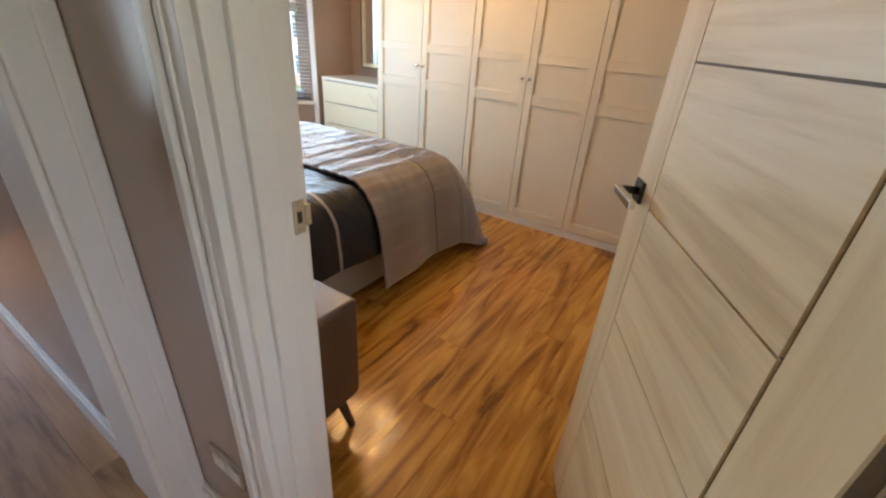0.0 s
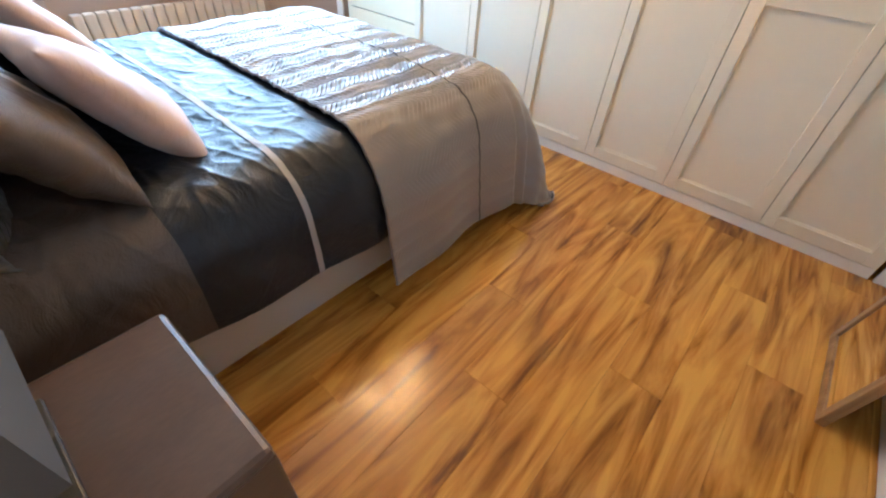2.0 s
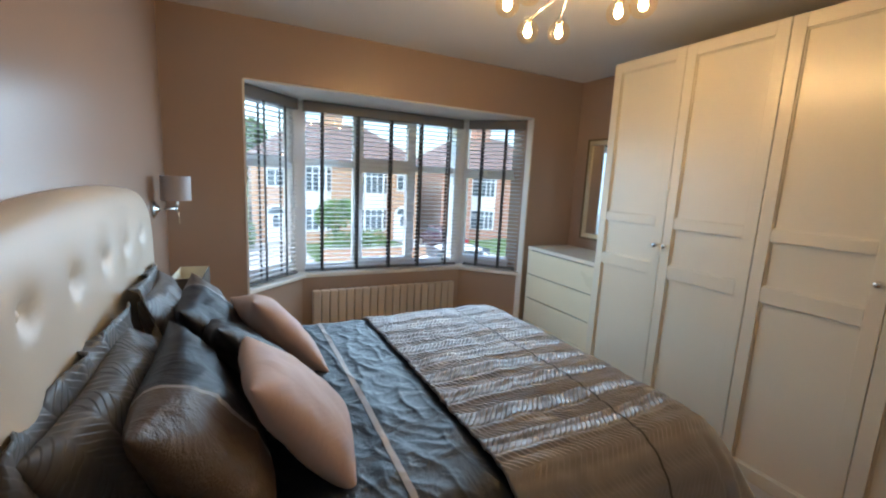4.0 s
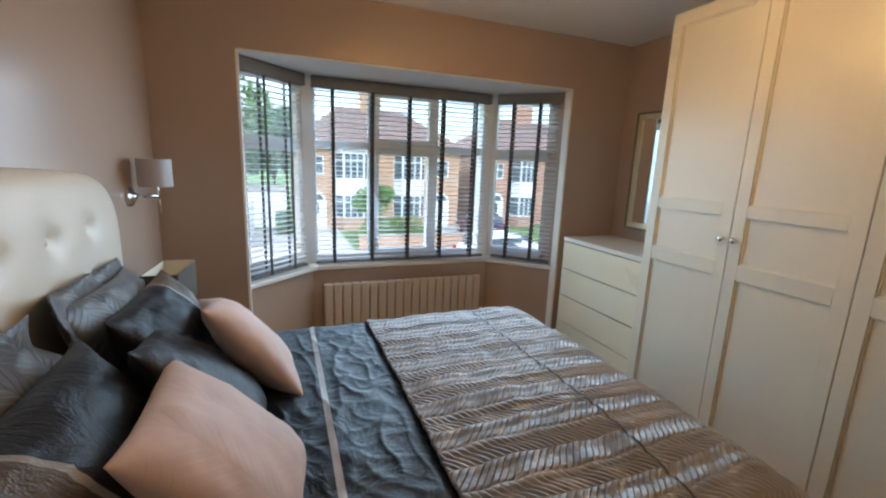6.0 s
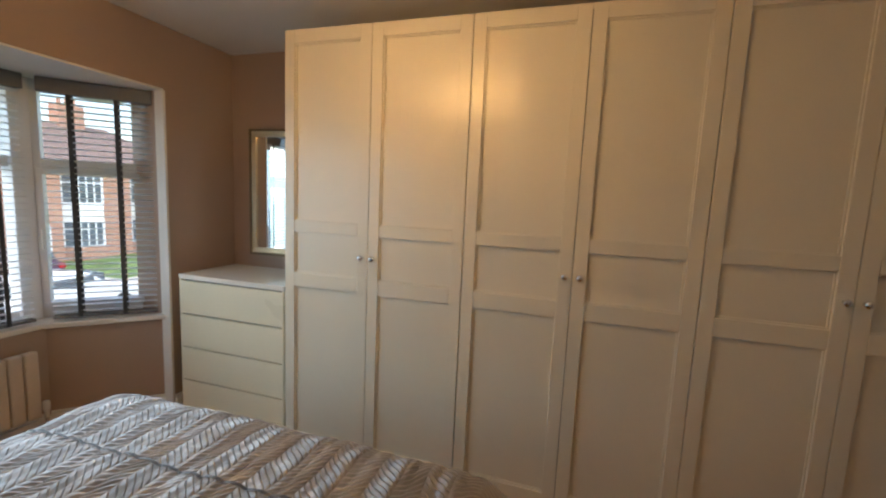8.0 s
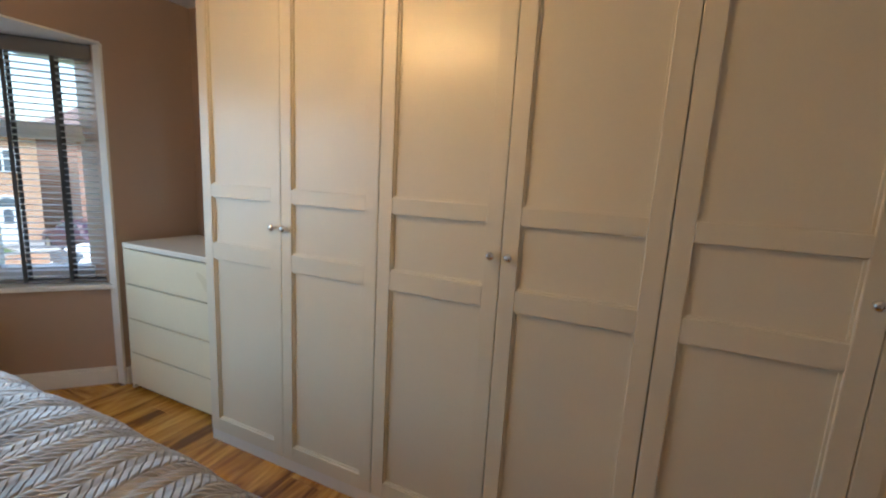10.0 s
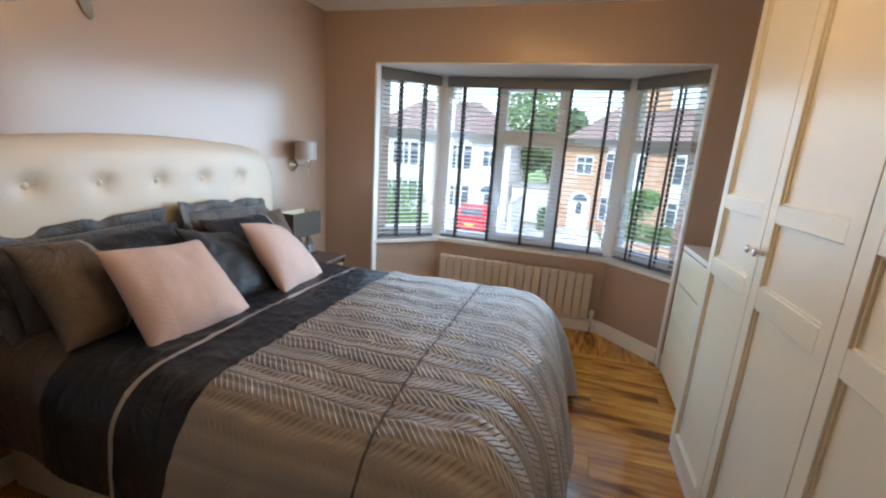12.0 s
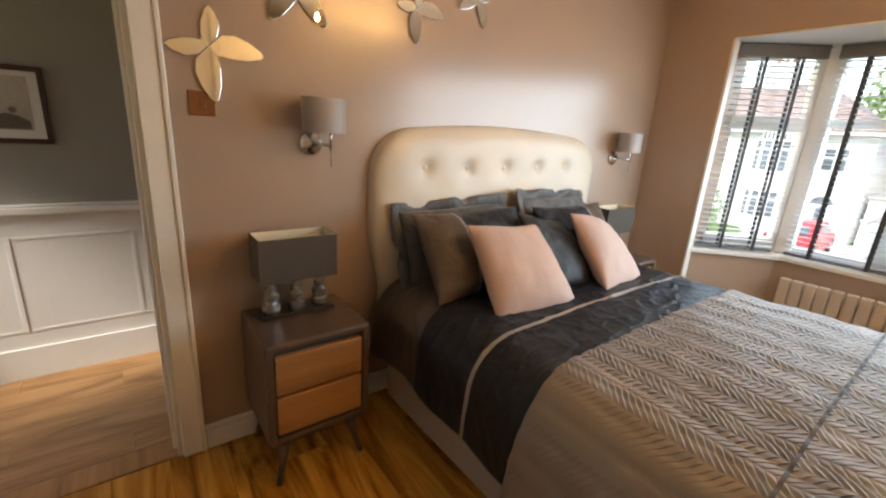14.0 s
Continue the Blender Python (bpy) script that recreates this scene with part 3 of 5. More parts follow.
def slat_blind(a, b, tapes, label, inset):
    m, length = seg_frame(a, b)
    ob = thing("venetian_blind", label=label, category="window blind", group="blinds in the bay")
    x0, x1 = inset, length - inset
    part("valance", boxes((x0 - 0.01, x1 + 0.01, 0.012, 0.075, BAY_TOP - 0.085, BAY_TOP - 0.004), m=m), M_RAIL, ob, "dark grey valance", bevel=0.003)
    part("bottom_rail", boxes((x0, x1, 0.02, 0.068, SILL + 0.012, SILL + 0.03), m=m), M_RAIL, ob, bevel=0.003)
    me = bpy.data.meshes.new("slat")
    bm = bmesh.new()
    prof = [(-0.024, -0.002), (-0.012, 0.0008), (0.0, 0.0017), (0.012, 0.0008), (0.024, -0.002)]
    rows = [[bm.verts.new((x, y, z + dz)) for y, z in prof] for x in (0, x1 - x0) for dz in (0, 0.0012)]
    for (p, q) in ((rows[0], rows[2]), (rows[3], rows[1])):
        for i in range(4):
            bm.faces.new((p[i], q[i], q[i + 1], p[i + 1]))
    bm.faces.new((rows[0][0], rows[1][0], rows[3][0], rows[2][0]))
    bm.faces.new((rows[0][4], rows[2][4], rows[3][4], rows[1][4]))
    bmesh.ops.recalc_face_normals(bm, faces=bm.faces)
    bm.to_mesh(me)
    bm.free()
    me.materials.append(M_SLAT)
    count = 36
    for i in range(count):
        s = new("slat", me)
        s.parent = ob
        z = SILL + 0.05 + (BAY_TOP - 0.1 - SILL - 0.05) * i / (count - 1)
        s.matrix_local = m @ pose(x0, 0.044, z, -3 + random.uniform(-1.5, 1.5), 0, 0)
    for x in tapes:
        for y in (0.0165, 0.0705):
            part("ladder_tape", boxes((x - 0.011, x + 0.011, y, y + 0.0012, SILL + 0.012, BAY_TOP - 0.08), m=m), M_TAPE, ob, "dark grey fabric tape")
    return ob


slat_blind(BAY[0], BAY[1], (0.2, 0.42), "silver grey slatted blind with dark tapes, slats open", 0.03)
slat_blind(BAY[1], BAY[2], (0.17, 0.47, 0.77, 1.06, 1.35), "wide silver grey slatted blind with dark tapes, slats open", 0.03)
slat_blind(BAY[2], BAY[3], (0.16, 0.38), "narrow silver grey slatted blind with dark tapes, slats open", 0.03)


# ---- skirtings, door lining ----
def skirting(name, segs, h=0.115, t=0.018):
    bm = bmesh.new()
    for (ax, ay), (bx, by), side in segs:
        a, b = Vector((ax, ay, 0)), Vector((bx, by, 0))
        d = (b - a).normalized()
        n = Vector((-d.y, d.x, 0)) * side
        m = Matrix(((d.x, n.x, 0, ax), (d.y, n.y, 0, ay), (0, 0, 1, 0), (0, 0, 0, 1)))
        box(bm, 0, (b - a).length, 0, t, 0.0, h - 0.02, m)
        box(bm, 0, (b - a).length, 0, t * 0.6, h - 0.02, h, m)
    return structure(name, bm, M_TRIM, "white painted skirting board", bevel=0.003)


skirting("baseboard", [((0.0, SKEW), (3.1, 0.0), 1), ((3.1, 0.0), (3.125, 0.0), 1), ((ROOM_X, 0.02), (ROOM_X, 2.74), 1), ((0.0, SKEW + 0.02), (0.0, BAY[0].y - 0.01), -1),
                       ((BAY[0].x, BAY[0].y), (BAY[1].x, BAY[1].y), -1), ((BAY[1].x, BAY[1].y + 0.012), (BAY[2].x, BAY[2].y - 0.012), -1), ((BAY[2].x, BAY[2].y), (BAY[3].x, BAY[3].y), -1),
                       ((0.0, BAY[3].y + 0.01), (0.0, ROOM_Y), -1), ((0.02, ROOM_Y), (0.98, ROOM_Y), -1)])
# lining and stops of the doorway
lining = structure("door_lining", boxes((DOOR_L - 0.001, DOOR_R + 0.001, -0.132, 0.002, DOOR_H - 0.028, DOOR_H + 0.001)), M_TRIM, "white painted door lining with stops", bevel=0.003)
for a, b in ((DOOR_L - 0.001, DOOR_L + 0.028), (DOOR_R - 0.028, DOOR_R + 0.001)):
    part("jamb", boxes((a, b, -0.132, 0.002, 0, DOOR_H - 0.028)), M_TRIM, lining, bevel=0.003)
for a, b in ((DOOR_L + 0.028, DOOR_L + 0.042), (DOOR_R - 0.042, DOOR_R - 0.028)):
    part("stop", boxes((a, b, -0.10, -0.055, 0, DOOR_H - 0.042)), M_TRIM, lining, bevel=0.003)
part("stop", boxes((DOOR_L + 0.028, DOOR_R - 0.028, -0.10, -0.055, DOOR_H - 0.042, DOOR_H - 0.028)), M_TRIM, lining, bevel=0.003)
structure("architrave_trim", boxes((DOOR_L - 0.076, DOOR_L + 0.01, 0.0, 0.02, 0, DOOR_H + 0.06), (DOOR_L - 0.076, DOOR_L - 0.060, 0.02, 0.027, 0, DOOR_H + 0.06), (DOOR_L + 0.01, ROOM_X, 0.0, 0.02, DOOR_H - 0.01, DOOR_H + 0.06)), M_TRIM, "white painted architrave round the bedroom door", bevel=0.004)
structure("architrave_hall_trim", boxes((DOOR_L - 0.065, DOOR_L + 0.012, -0.152, -0.13, 0, DOOR_H + 0.14), (DOOR_L - 0.065, DOOR_L - 0.040, -0.166, -0.152, 0, DOOR_H + 0.14), (DOOR_L - 0.030, DOOR_L - 0.016, -0.158, -0.152, 0, DOOR_H + 0.1),
                                        (DOOR_R - 0.012, DOOR_R + 0.165, -0.152, -0.13, 0, DOOR_H + 0.14), (DOOR_R + 0.12, DOOR_R + 0.165, -0.166, -0.152, 0, DOOR_H + 0.14), (DOOR_L + 0.012, DOOR_R - 0.012, -0.152, -0.13, DOOR_H - 0.012, DOOR_H + 0.14)), M_TRIM, "wide white moulded architrave on the landing", bevel=0.006)
plate = thing("strike_plate", (DOOR_L + 0.028, -0.030, 1.13), label="small brass latch keep on the door lining", category="latch plate")
part("plate", boxes((0, 0.003, 0.002, 0.026, -0.032, 0.032)), M_NICKEL, plate, bevel=0.001)
part("lip", boxes((0.0, 0.005, 0.026, 0.038, -0.020, 0.020)), M_NICKEL, plate, bevel=0.001)
# no hole is cut: a dark patch on the plate paints its shade
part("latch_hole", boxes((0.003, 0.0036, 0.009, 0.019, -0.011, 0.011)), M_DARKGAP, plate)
for sz in (-0.024, 0.024):
    part("screw", lathe([(0.005, 0), (0.005, 0.0015)], 10, pose(0.003, 0.014, sz, 0, 90, 0)), M_NICKEL, plate)

# ---- landing ----
structure("wall_landing_south", boxes((2.5, 5.2, -1.3, -1.04, -0.1, CEIL)), M_HALLWALL, "grey painted landing wall above white panelling")
# the opening in this unseen end wall is added for the fill lamp
structure("wall_landing_east", boxes((5.0, 5.2, -1.04, -0.13, -0.1, 0.9), (5.0, 5.2, -1.04, -0.9, 0.9, 2.1), (5.0, 5.2, -0.25, -0.13, 0.9, 2.1), (5.0, 5.2, -1.04, -0.13, 2.1, CEIL)), M_HALLWALL, "grey painted end wall of the landing")
structure("wall_landing_west", boxes((2.5, 2.755, -0.215, -0.13, -0.1, CEIL), (2.5, 2.755, -1.04, -0.98, -0.1, CEIL), (2.5, 2.755, -0.98, -0.215, 2.04, CEIL)), M_WALL, "taupe landing wall with an open doorway")
structure("landing_door_trim", boxes((2.755, 2.780, -0.225, -0.131, 0, 2.12), (2.780, 2.791, -0.17, -0.131, 0, 2.12), (2.755, 2.780, -1.02, -0.97, 0, 2.12), (2.755, 2.780, -0.97, -0.225, 2.03, 2.12), (2.498, 2.755, -0.24, -0.2155, 0, 2.03), (2.498, 2.755, -0.98, -0.96, 0, 2.03)), M_TRIM, "white moulded casing of the next doorway", bevel=0.005)
structure("wall_box_room", boxes((-0.3, 2.5, -0.205, -0.131, -0.1, CEIL), (-0.4, -0.3, -3.0, -0.3, -0.1, 0.8), (-0.4, -0.3, -3.0, -2.3, 0.8, 2.1), (-0.4, -0.3, -0.9, -0.3, 0.8, 2.1), (-0.4, -0.3, -3.0, -0.3, 2.1, CEIL), (-0.3, 2.5, -3.1, -3.0, -0.1, CEIL), (2.5, 2.62, -3.0, -1.3, -0.1, CEIL)), M_WALL, "pale taupe walls of the room beyond the landing")
structure("ceiling_box_room", boxes((-0.4, 2.62, -3.1, -1.303, CEIL, CEIL + 0.1)), M_CEIL, "white ceiling of the room beyond")
skirting("baseboard_landing", [((2.755, -0.13), (DOOR_L - 0.066, -0.13), -1), ((-0.3, -0.205), (2.498, -0.205), -1)], 0.13)
wains = boxes((2.62, 5.0, -1.04, -1.028, 0, 0.87), (2.62, 5.0, -1.028, -1.016, 0, 0.17))
for x in (2.8, 3.28, 3.77, 4.26, 4.75):
    box(wains, x - 0.009, x + 0.009, -1.028, -1.025, 0.255, 0.76)
for x in (2.812, 3.292, 3.782, 4.272):
    box(wains, x, x + 0.456, -1.028, -1.0255, 0.255, 0.27)
    box(wains, x, x + 0.456, -1.028, -1.0255, 0.745, 0.76)
structure("wainscot_trim", wains, M_TRIM, "white painted panelling with raised mouldings", bevel=0.003)
structure("dado_trim", boxes((2.62, 5.0, -1.04, -1.005, 0.87, 0.905), (2.62, 5.0, -1.04, -1.015, 0.905, 0.92)), M_TRIM, "white dado rail", bevel=0.006)

pic = thing("framed_picture", (3.80, -1.04, 1.21), label="small sepia landscape print in a dark frame", category="picture")
fw, fh = 0.54, 0.345
part("frame", boxes((-fw / 2, fw / 2, 0, 0.022, 0, 0.022), (-fw / 2, fw / 2, 0, 0.022, fh - 0.022, fh), (-fw / 2, -fw / 2 + 0.022, 0, 0.022, 0.022, fh - 0.022), (fw / 2 - 0.022, fw / 2, 0, 0.022, 0.022, fh - 0.022)), M_PICFRAME, pic, bevel=0.003)
part("mount", boxes((-fw / 2 + 0.02, fw / 2 - 0.02, 0.002, 0.008, 0.02, fh - 0.02)), M_MOUNT, pic)
part("print", boxes((-fw / 2 + 0.06, fw / 2 - 0.06, 0.008, 0.010, 0.06, fh - 0.045)), M_PRINT, pic)
part("hill_shape", prism([(-0.2, 0.065), (0.2, 0.065), (0.2, 0.09), (0.1, 0.115), (0.0, 0.105), (-0.12, 0.135), (-0.16, 0.125), (-0.2, 0.10)], 0.010, 0.0115), M_PRINTDARK, pic)
part("tree_shape", prism([(-0.145 + 0.014 * math.cos(a * 0.7), 0.15 + 0.014 * math.sin(a * 0.7)) for a in range(9)], 0.010, 0.0113), M_PRINTDARK, pic)

sock = thing("wall_socket", (2.982, -0.13, 0.365), label="brushed nickel double socket on the landing wall", category="socket")
part("faceplate", boxes((-0.073, 0.073, -0.006, 0, -0.043, 0.043)), M_NICKEL, sock, bevel=0.002)
for sx in (-0.034, 0.034):
    part("socket_insert", boxes((sx - 0.022, sx + 0.022, -0.0075, -0.006, -0.028, 0.012)), M_MOUNT, sock)
    part("rocker", boxes((sx - 0.008, sx + 0.008, -0.0085, -0.006, 0.018, 0.032)), M_NICKEL, sock, bevel=0.001)


# ---- bedroom door, standing open ----
def bedroom_door():
    w, h, t = 0.765, 1.99, 0.04
    ob = thing("door_1", (DOOR_R - 0.04, 0.004, 0.008), label="pale oak door with dark inlaid grooves, standing open", kind="structure")
    ob.matrix_world = pose(DOOR_R - 0.04, 0.006, 0.008, 0, 0, 90 + 26.5)
    st = 0.12
    part("core", boxes((0.0, w, 0.006, t - 0.006, 0, h)), M_GROOVE, ob)
    g, gv = 0.0025, 0.009
    for y0, y1 in ((0.0, 0.006), (t - 0.006, t)):
        part("stile", boxes((0, 0.130, y0, y1, 0, h)), M_STILE, ob)
        part("stile", boxes((w - st, w, y0, y1, 0, h)), M_STILE, ob)
        zs = [0, 0.172, 0.482, 0.792, 1.102, 1.412, 1.722, h]
        for a, b in zip(zs, zs[1:]):
            part("panel", boxes((0.130 + gv, w - st - 0.005, y0, y1, a + (g if a else 0), b - (g if b < h else 0))), M_DOOR, ob)
    part("lock_edge", boxes((w, w + 0.002, 0, t, 0, h)), M_STILE, ob)
    for s, y in ((1, t), (-1, 0.0)):
        hz, hx = 1.119, w - 0.042
        rose = part("rose", boxes((hx - 0.027, hx + 0.027, min(y, y + s * 0.009), max(y, y + s * 0.009), hz - 0.027, hz + 0.027)), M_BLACKMETAL, ob, "dark gunmetal square rose", bevel=0.003)
        part("neck", rod((hx, y + s * 0.009, hz), (hx, y + s * 0.05, hz), 0.010), M_BLACKMETAL, rose, smooth=True)
        part("lever", boxes((hx - 0.12, hx + 0.011, min(y + s * 0.045, y + s * 0.062), max(y + s * 0.045, y + s * 0.062), hz - 0.010, hz + 0.010)), M_CHROME, rose, "bright chrome lever", bevel=0.003)
    for hz in (0.25, 1.0, 1.75):
        part("hinge", rod((-0.004, -0.004, hz - 0.045), (-0.004, -0.004, hz + 0.045), 0.006), M_NICKEL, ob)
    return ob


bedroom_door()


# ---- wardrobes ----
def wardrobe_unit():
    ob = thing("wardrobe", label="off-white two-door panelled wardrobe with round steel knobs", category="wardrobe", group="row of wardrobes")
    W, D, H = 1.0, 0.60, 2.318
    part("side_panel", boxes((0.0, 0.018, 0.026, D, 0.06, H)), M_CARCASS, ob)
    part("side_panel", boxes((W - 0.018, W, 0.026, D, 0.06, H)), M_CARCASS, ob)
    part("top_panel", boxes((0.018, W - 0.018, 0.0262, D, H - 0.018, H)), M_CARCASS, ob)
    part("back_panel", boxes((0.018, W - 0.018, D - 0.006, D, 0.06, H - 0.018)), M_CARCASS, ob)
    part("base_panel", boxes((0.018, W - 0.018, 0.0262, D - 0.006, 0.06, 0.078)), M_CARCASS, ob)
    part("plinth", boxes((0.0, W, 0.006, 0.026, 0.0, 0.058)), M_TRIM, ob, "white plinth")
    # strip behind the doors, coloured dark to stand in for shade in the gaps
    part("carcass_edge", boxes((0.0005, W - 0.0005, 0.0228, 0.0258, 0.08, H - 0.02)), M_GAPSHADE, ob)
    for k in range(2):
        x0 = 0.002 + k * 0.4995
        x1 = x0 + 0.4965
        z0, z1 = 0.062, H - 0.004
        s = 0.058
        d = part("door", boxes((x0, x1, 0.0165, 0.0222, z0, z1)), M_WARD, ob)
        part("stile", boxes((x0, x0 + s, 0.0, 0.0164, z0, z1)), M_WARD, d, bevel=0.002)
        part("stile", boxes((x1 - s, x1, 0.0, 0.0164, z0, z1)), M_WARD, d, bevel=0.002)
        for a, b in ((z0, z0 + 0.07), (0.985, 1.062), (1.285, 1.345), (z1 - 0.065, z1)):
            part("rail", boxes((x0 + s, x1 - s, 0.0004, 0.0164, a, b)), M_WARD, d, bevel=0.002)
        for a, b in ((z0 + 0.07, 0.985), (1.062, 1.285), (1.345, z1 - 0.065)):
            w, xa, xb = 0.007, x0 + s, x1 - s
            part("panel_bead", boxes((xa, xb, 0.009, 0.0164, a, a + w), (xa, xb, 0.009, 0.0164, b - w, b), (xa, xa + w, 0.0092, 0.0164, a + w, b - w), (xb - w, xb, 0.0092, 0.0164, a + w, b - w)), M_WARD, d)
        kx = x1 - 0.030 if k == 0 else x0 + 0.030
        kb = lathe([(0.0075, 0.0), (0.006, 0.006), (0.006, 0.012), (0.0135, 0.018), (0.0155, 0.024), (0.0135, 0.030), (0.006, 0.0335)], 16, pose(kx, 0.0, 1.175, 90, 0, 0))
        part("knob", kb, M_CHROME, d, "polished steel knob", smooth=True)
    return ob


_w = wardrobe_unit()
_w.matrix_world = pose(0.97, WARD_Y, 0)
copy_thing(_w, pose(1.97, WARD_Y, 0))
copy_thing(_w, pose(2.97, WARD_Y, 0))
structure("filler_trim", boxes((3.992, ROOM_X, WARD_Y + 0.002, WARD_Y + 0.02, 0.0, 2.318)), M_TRIM, "white filler strip beside the wardrobes")


# ---- chest of drawers and mirror ----
def chest():
    ob = thing("chest_of_drawers", (0.075, 2.855, 0), label="cream chest of four wide drawers beside the wardrobe", category="chest of drawers")
    W, D, H = 0.80, 0.48, 0.945
    part("side_panel", boxes((0, 0.018, 0.004, D, 0, H - 0.03)), M_CHEST, ob)
    part("side_panel", boxes((W - 0.018, W, 0.004, D, 0, H - 0.03)), M_CHEST, ob)
    part("top", boxes((-0.002, W + 0.002, 0.0, D, H - 0.03, H)), M_CHESTTOP, ob, "pale glossy top", bevel=0.002)
    part("back", boxes((0.018, W - 0.018, D - 0.01, D, 0.03, H - 0.03)), M_CHEST, ob)
    # near-black sheet paints the shade behind the drawer finger gaps
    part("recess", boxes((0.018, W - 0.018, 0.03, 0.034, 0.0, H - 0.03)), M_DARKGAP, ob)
    n = 4
    ph = (H - 0.03 - 0.03) / n
    for i in range(n):
        z = 0.03 + i * ph
        part("drawer", boxes((0.003, W - 0.003, 0.0, 0.02, z, z + ph - 0.009), (0.02, W - 0.02, 0.02, 0.03, z, z + ph - 0.03)), M_CHEST, ob, "flush drawer front with finger gap", bevel=0.002)
    return ob


chest()


def wall_mirror():
    ob = thing("wall_mirror", (0.20, ROOM_Y - 0.002, 1.03), label="rectangular wall mirror in a champagne gilt frame", category="mirror")
    W, H = 0.60, 0.90
    for k, (a, b, y, mat, nm) in enumerate(((0.0, 0.016, 0.030, M_GOLDDARK, "outer_frame"), (0.016, 0.045, 0.022, M_GOLD, "frame"), (0.045, 0.055, 0.026, M_GOLD, "inner_bead"))):
        part(nm, boxes((a, W - a, -y, 0, a, b), (a, W - a, -y, 0, H - b, H - a), (a, b, -y, 0, b, H - b), (W - b, W - a, -y, 0, b, H - b)), mat, ob, bevel=0.003)
    part("glass", boxes((0.05, W - 0.05, -0.014, -0.008, 0.05, H - 0.05)), M_MIRROR, ob)
    ob.matrix_world = pose(0.20, ROOM_Y - 0.038, 1.03, 0, 0, 3.2)
    return ob


wall_mirror()


def floor_mirror():
    """A full-length mirror leaning on the wall."""
    ob = thing("leaning_mirror", label="tall brown wood framed mirror leaning on the wall", category="mirror")
    ob.matrix_world = pose(3.875, 1.715, 0.0, 0, 5.2, 0)
    W, H = 0.50, 1.62
    f = 0.035
    part("frame", boxes((0.0, 0.03, 0, W, 0, f), (0.0, 0.03, 0, W, H - f, H), (0.0, 0.03, 0, f, f, H - f), (0.0, 0.03, W - f, W, f, H - f)), M_MIRRORFRAME, ob, bevel=0.003)
    part("glass", boxes((0.006, 0.014, f - 0.004, W - f + 0.004, f - 0.004, H - f + 0.004)), M_MIRROR, ob)
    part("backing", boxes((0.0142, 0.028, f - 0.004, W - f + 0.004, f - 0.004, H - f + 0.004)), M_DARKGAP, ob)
    return ob


floor_mirror()


# ---- radiator ----
def radiator():
    y0, y1, z0, z1 = 1.008, 2.356, 0.135, 0.531
    ob = thing("radiator", (-0.475, y0, z0), label="cream column radiator under the bay window", category="radiator")
    n = 19
    w = (y1 - y0) / n
    h = z1 - z0
    me = None
    for i in range(n):
        if me is None:
            p = part("column", boxes((0.035, 0.085, 0.003, w - 0.003, 0.0, h)), M_RAD, ob, bevel=0.010)
            me = p.data
        else:
            p = new("column", me)
            p.parent = ob
            md = p.modifiers.new("soft_edge", "BEVEL")
            md.width, md.segments, md.limit_method = 0.010, 2, "ANGLE"
        p.matrix_local = pose(0, i * w, 0)
    part("header", boxes((0.045, 0.072, 0.0, y1 - y0, 0.015, 0.045)), M_RAD, ob, bevel=0.006)
    part("header", boxes((0.045, 0.072, 0.0, y1 - y0, h - 0.045, h - 0.015)), M_RAD, ob, bevel=0.006)
    for y in (0.2, 1.15):
        part("bracket", boxes((0.0, 0.05, y, y + 0.03, h * 0.5, h * 0.5 + 0.03)), M_RAD, ob)
    part("valve", lathe([(0.012, 0), (0.012, 0.04), (0.018, 0.045), (0.018, 0.09), (0.012, 0.1)], 14, pose(0.058, y1 - y0 + 0.03, -0.02)), M_TRIM, ob, "white radiator valve", smooth=True)
    part("pipe", rod((0.058, y1 - y0 + 0.03, -z0), (0.058, y1 - y0 + 0.03, -0.02), 0.0075), M_CHROME, ob, smooth=True)
    return ob


radiator()


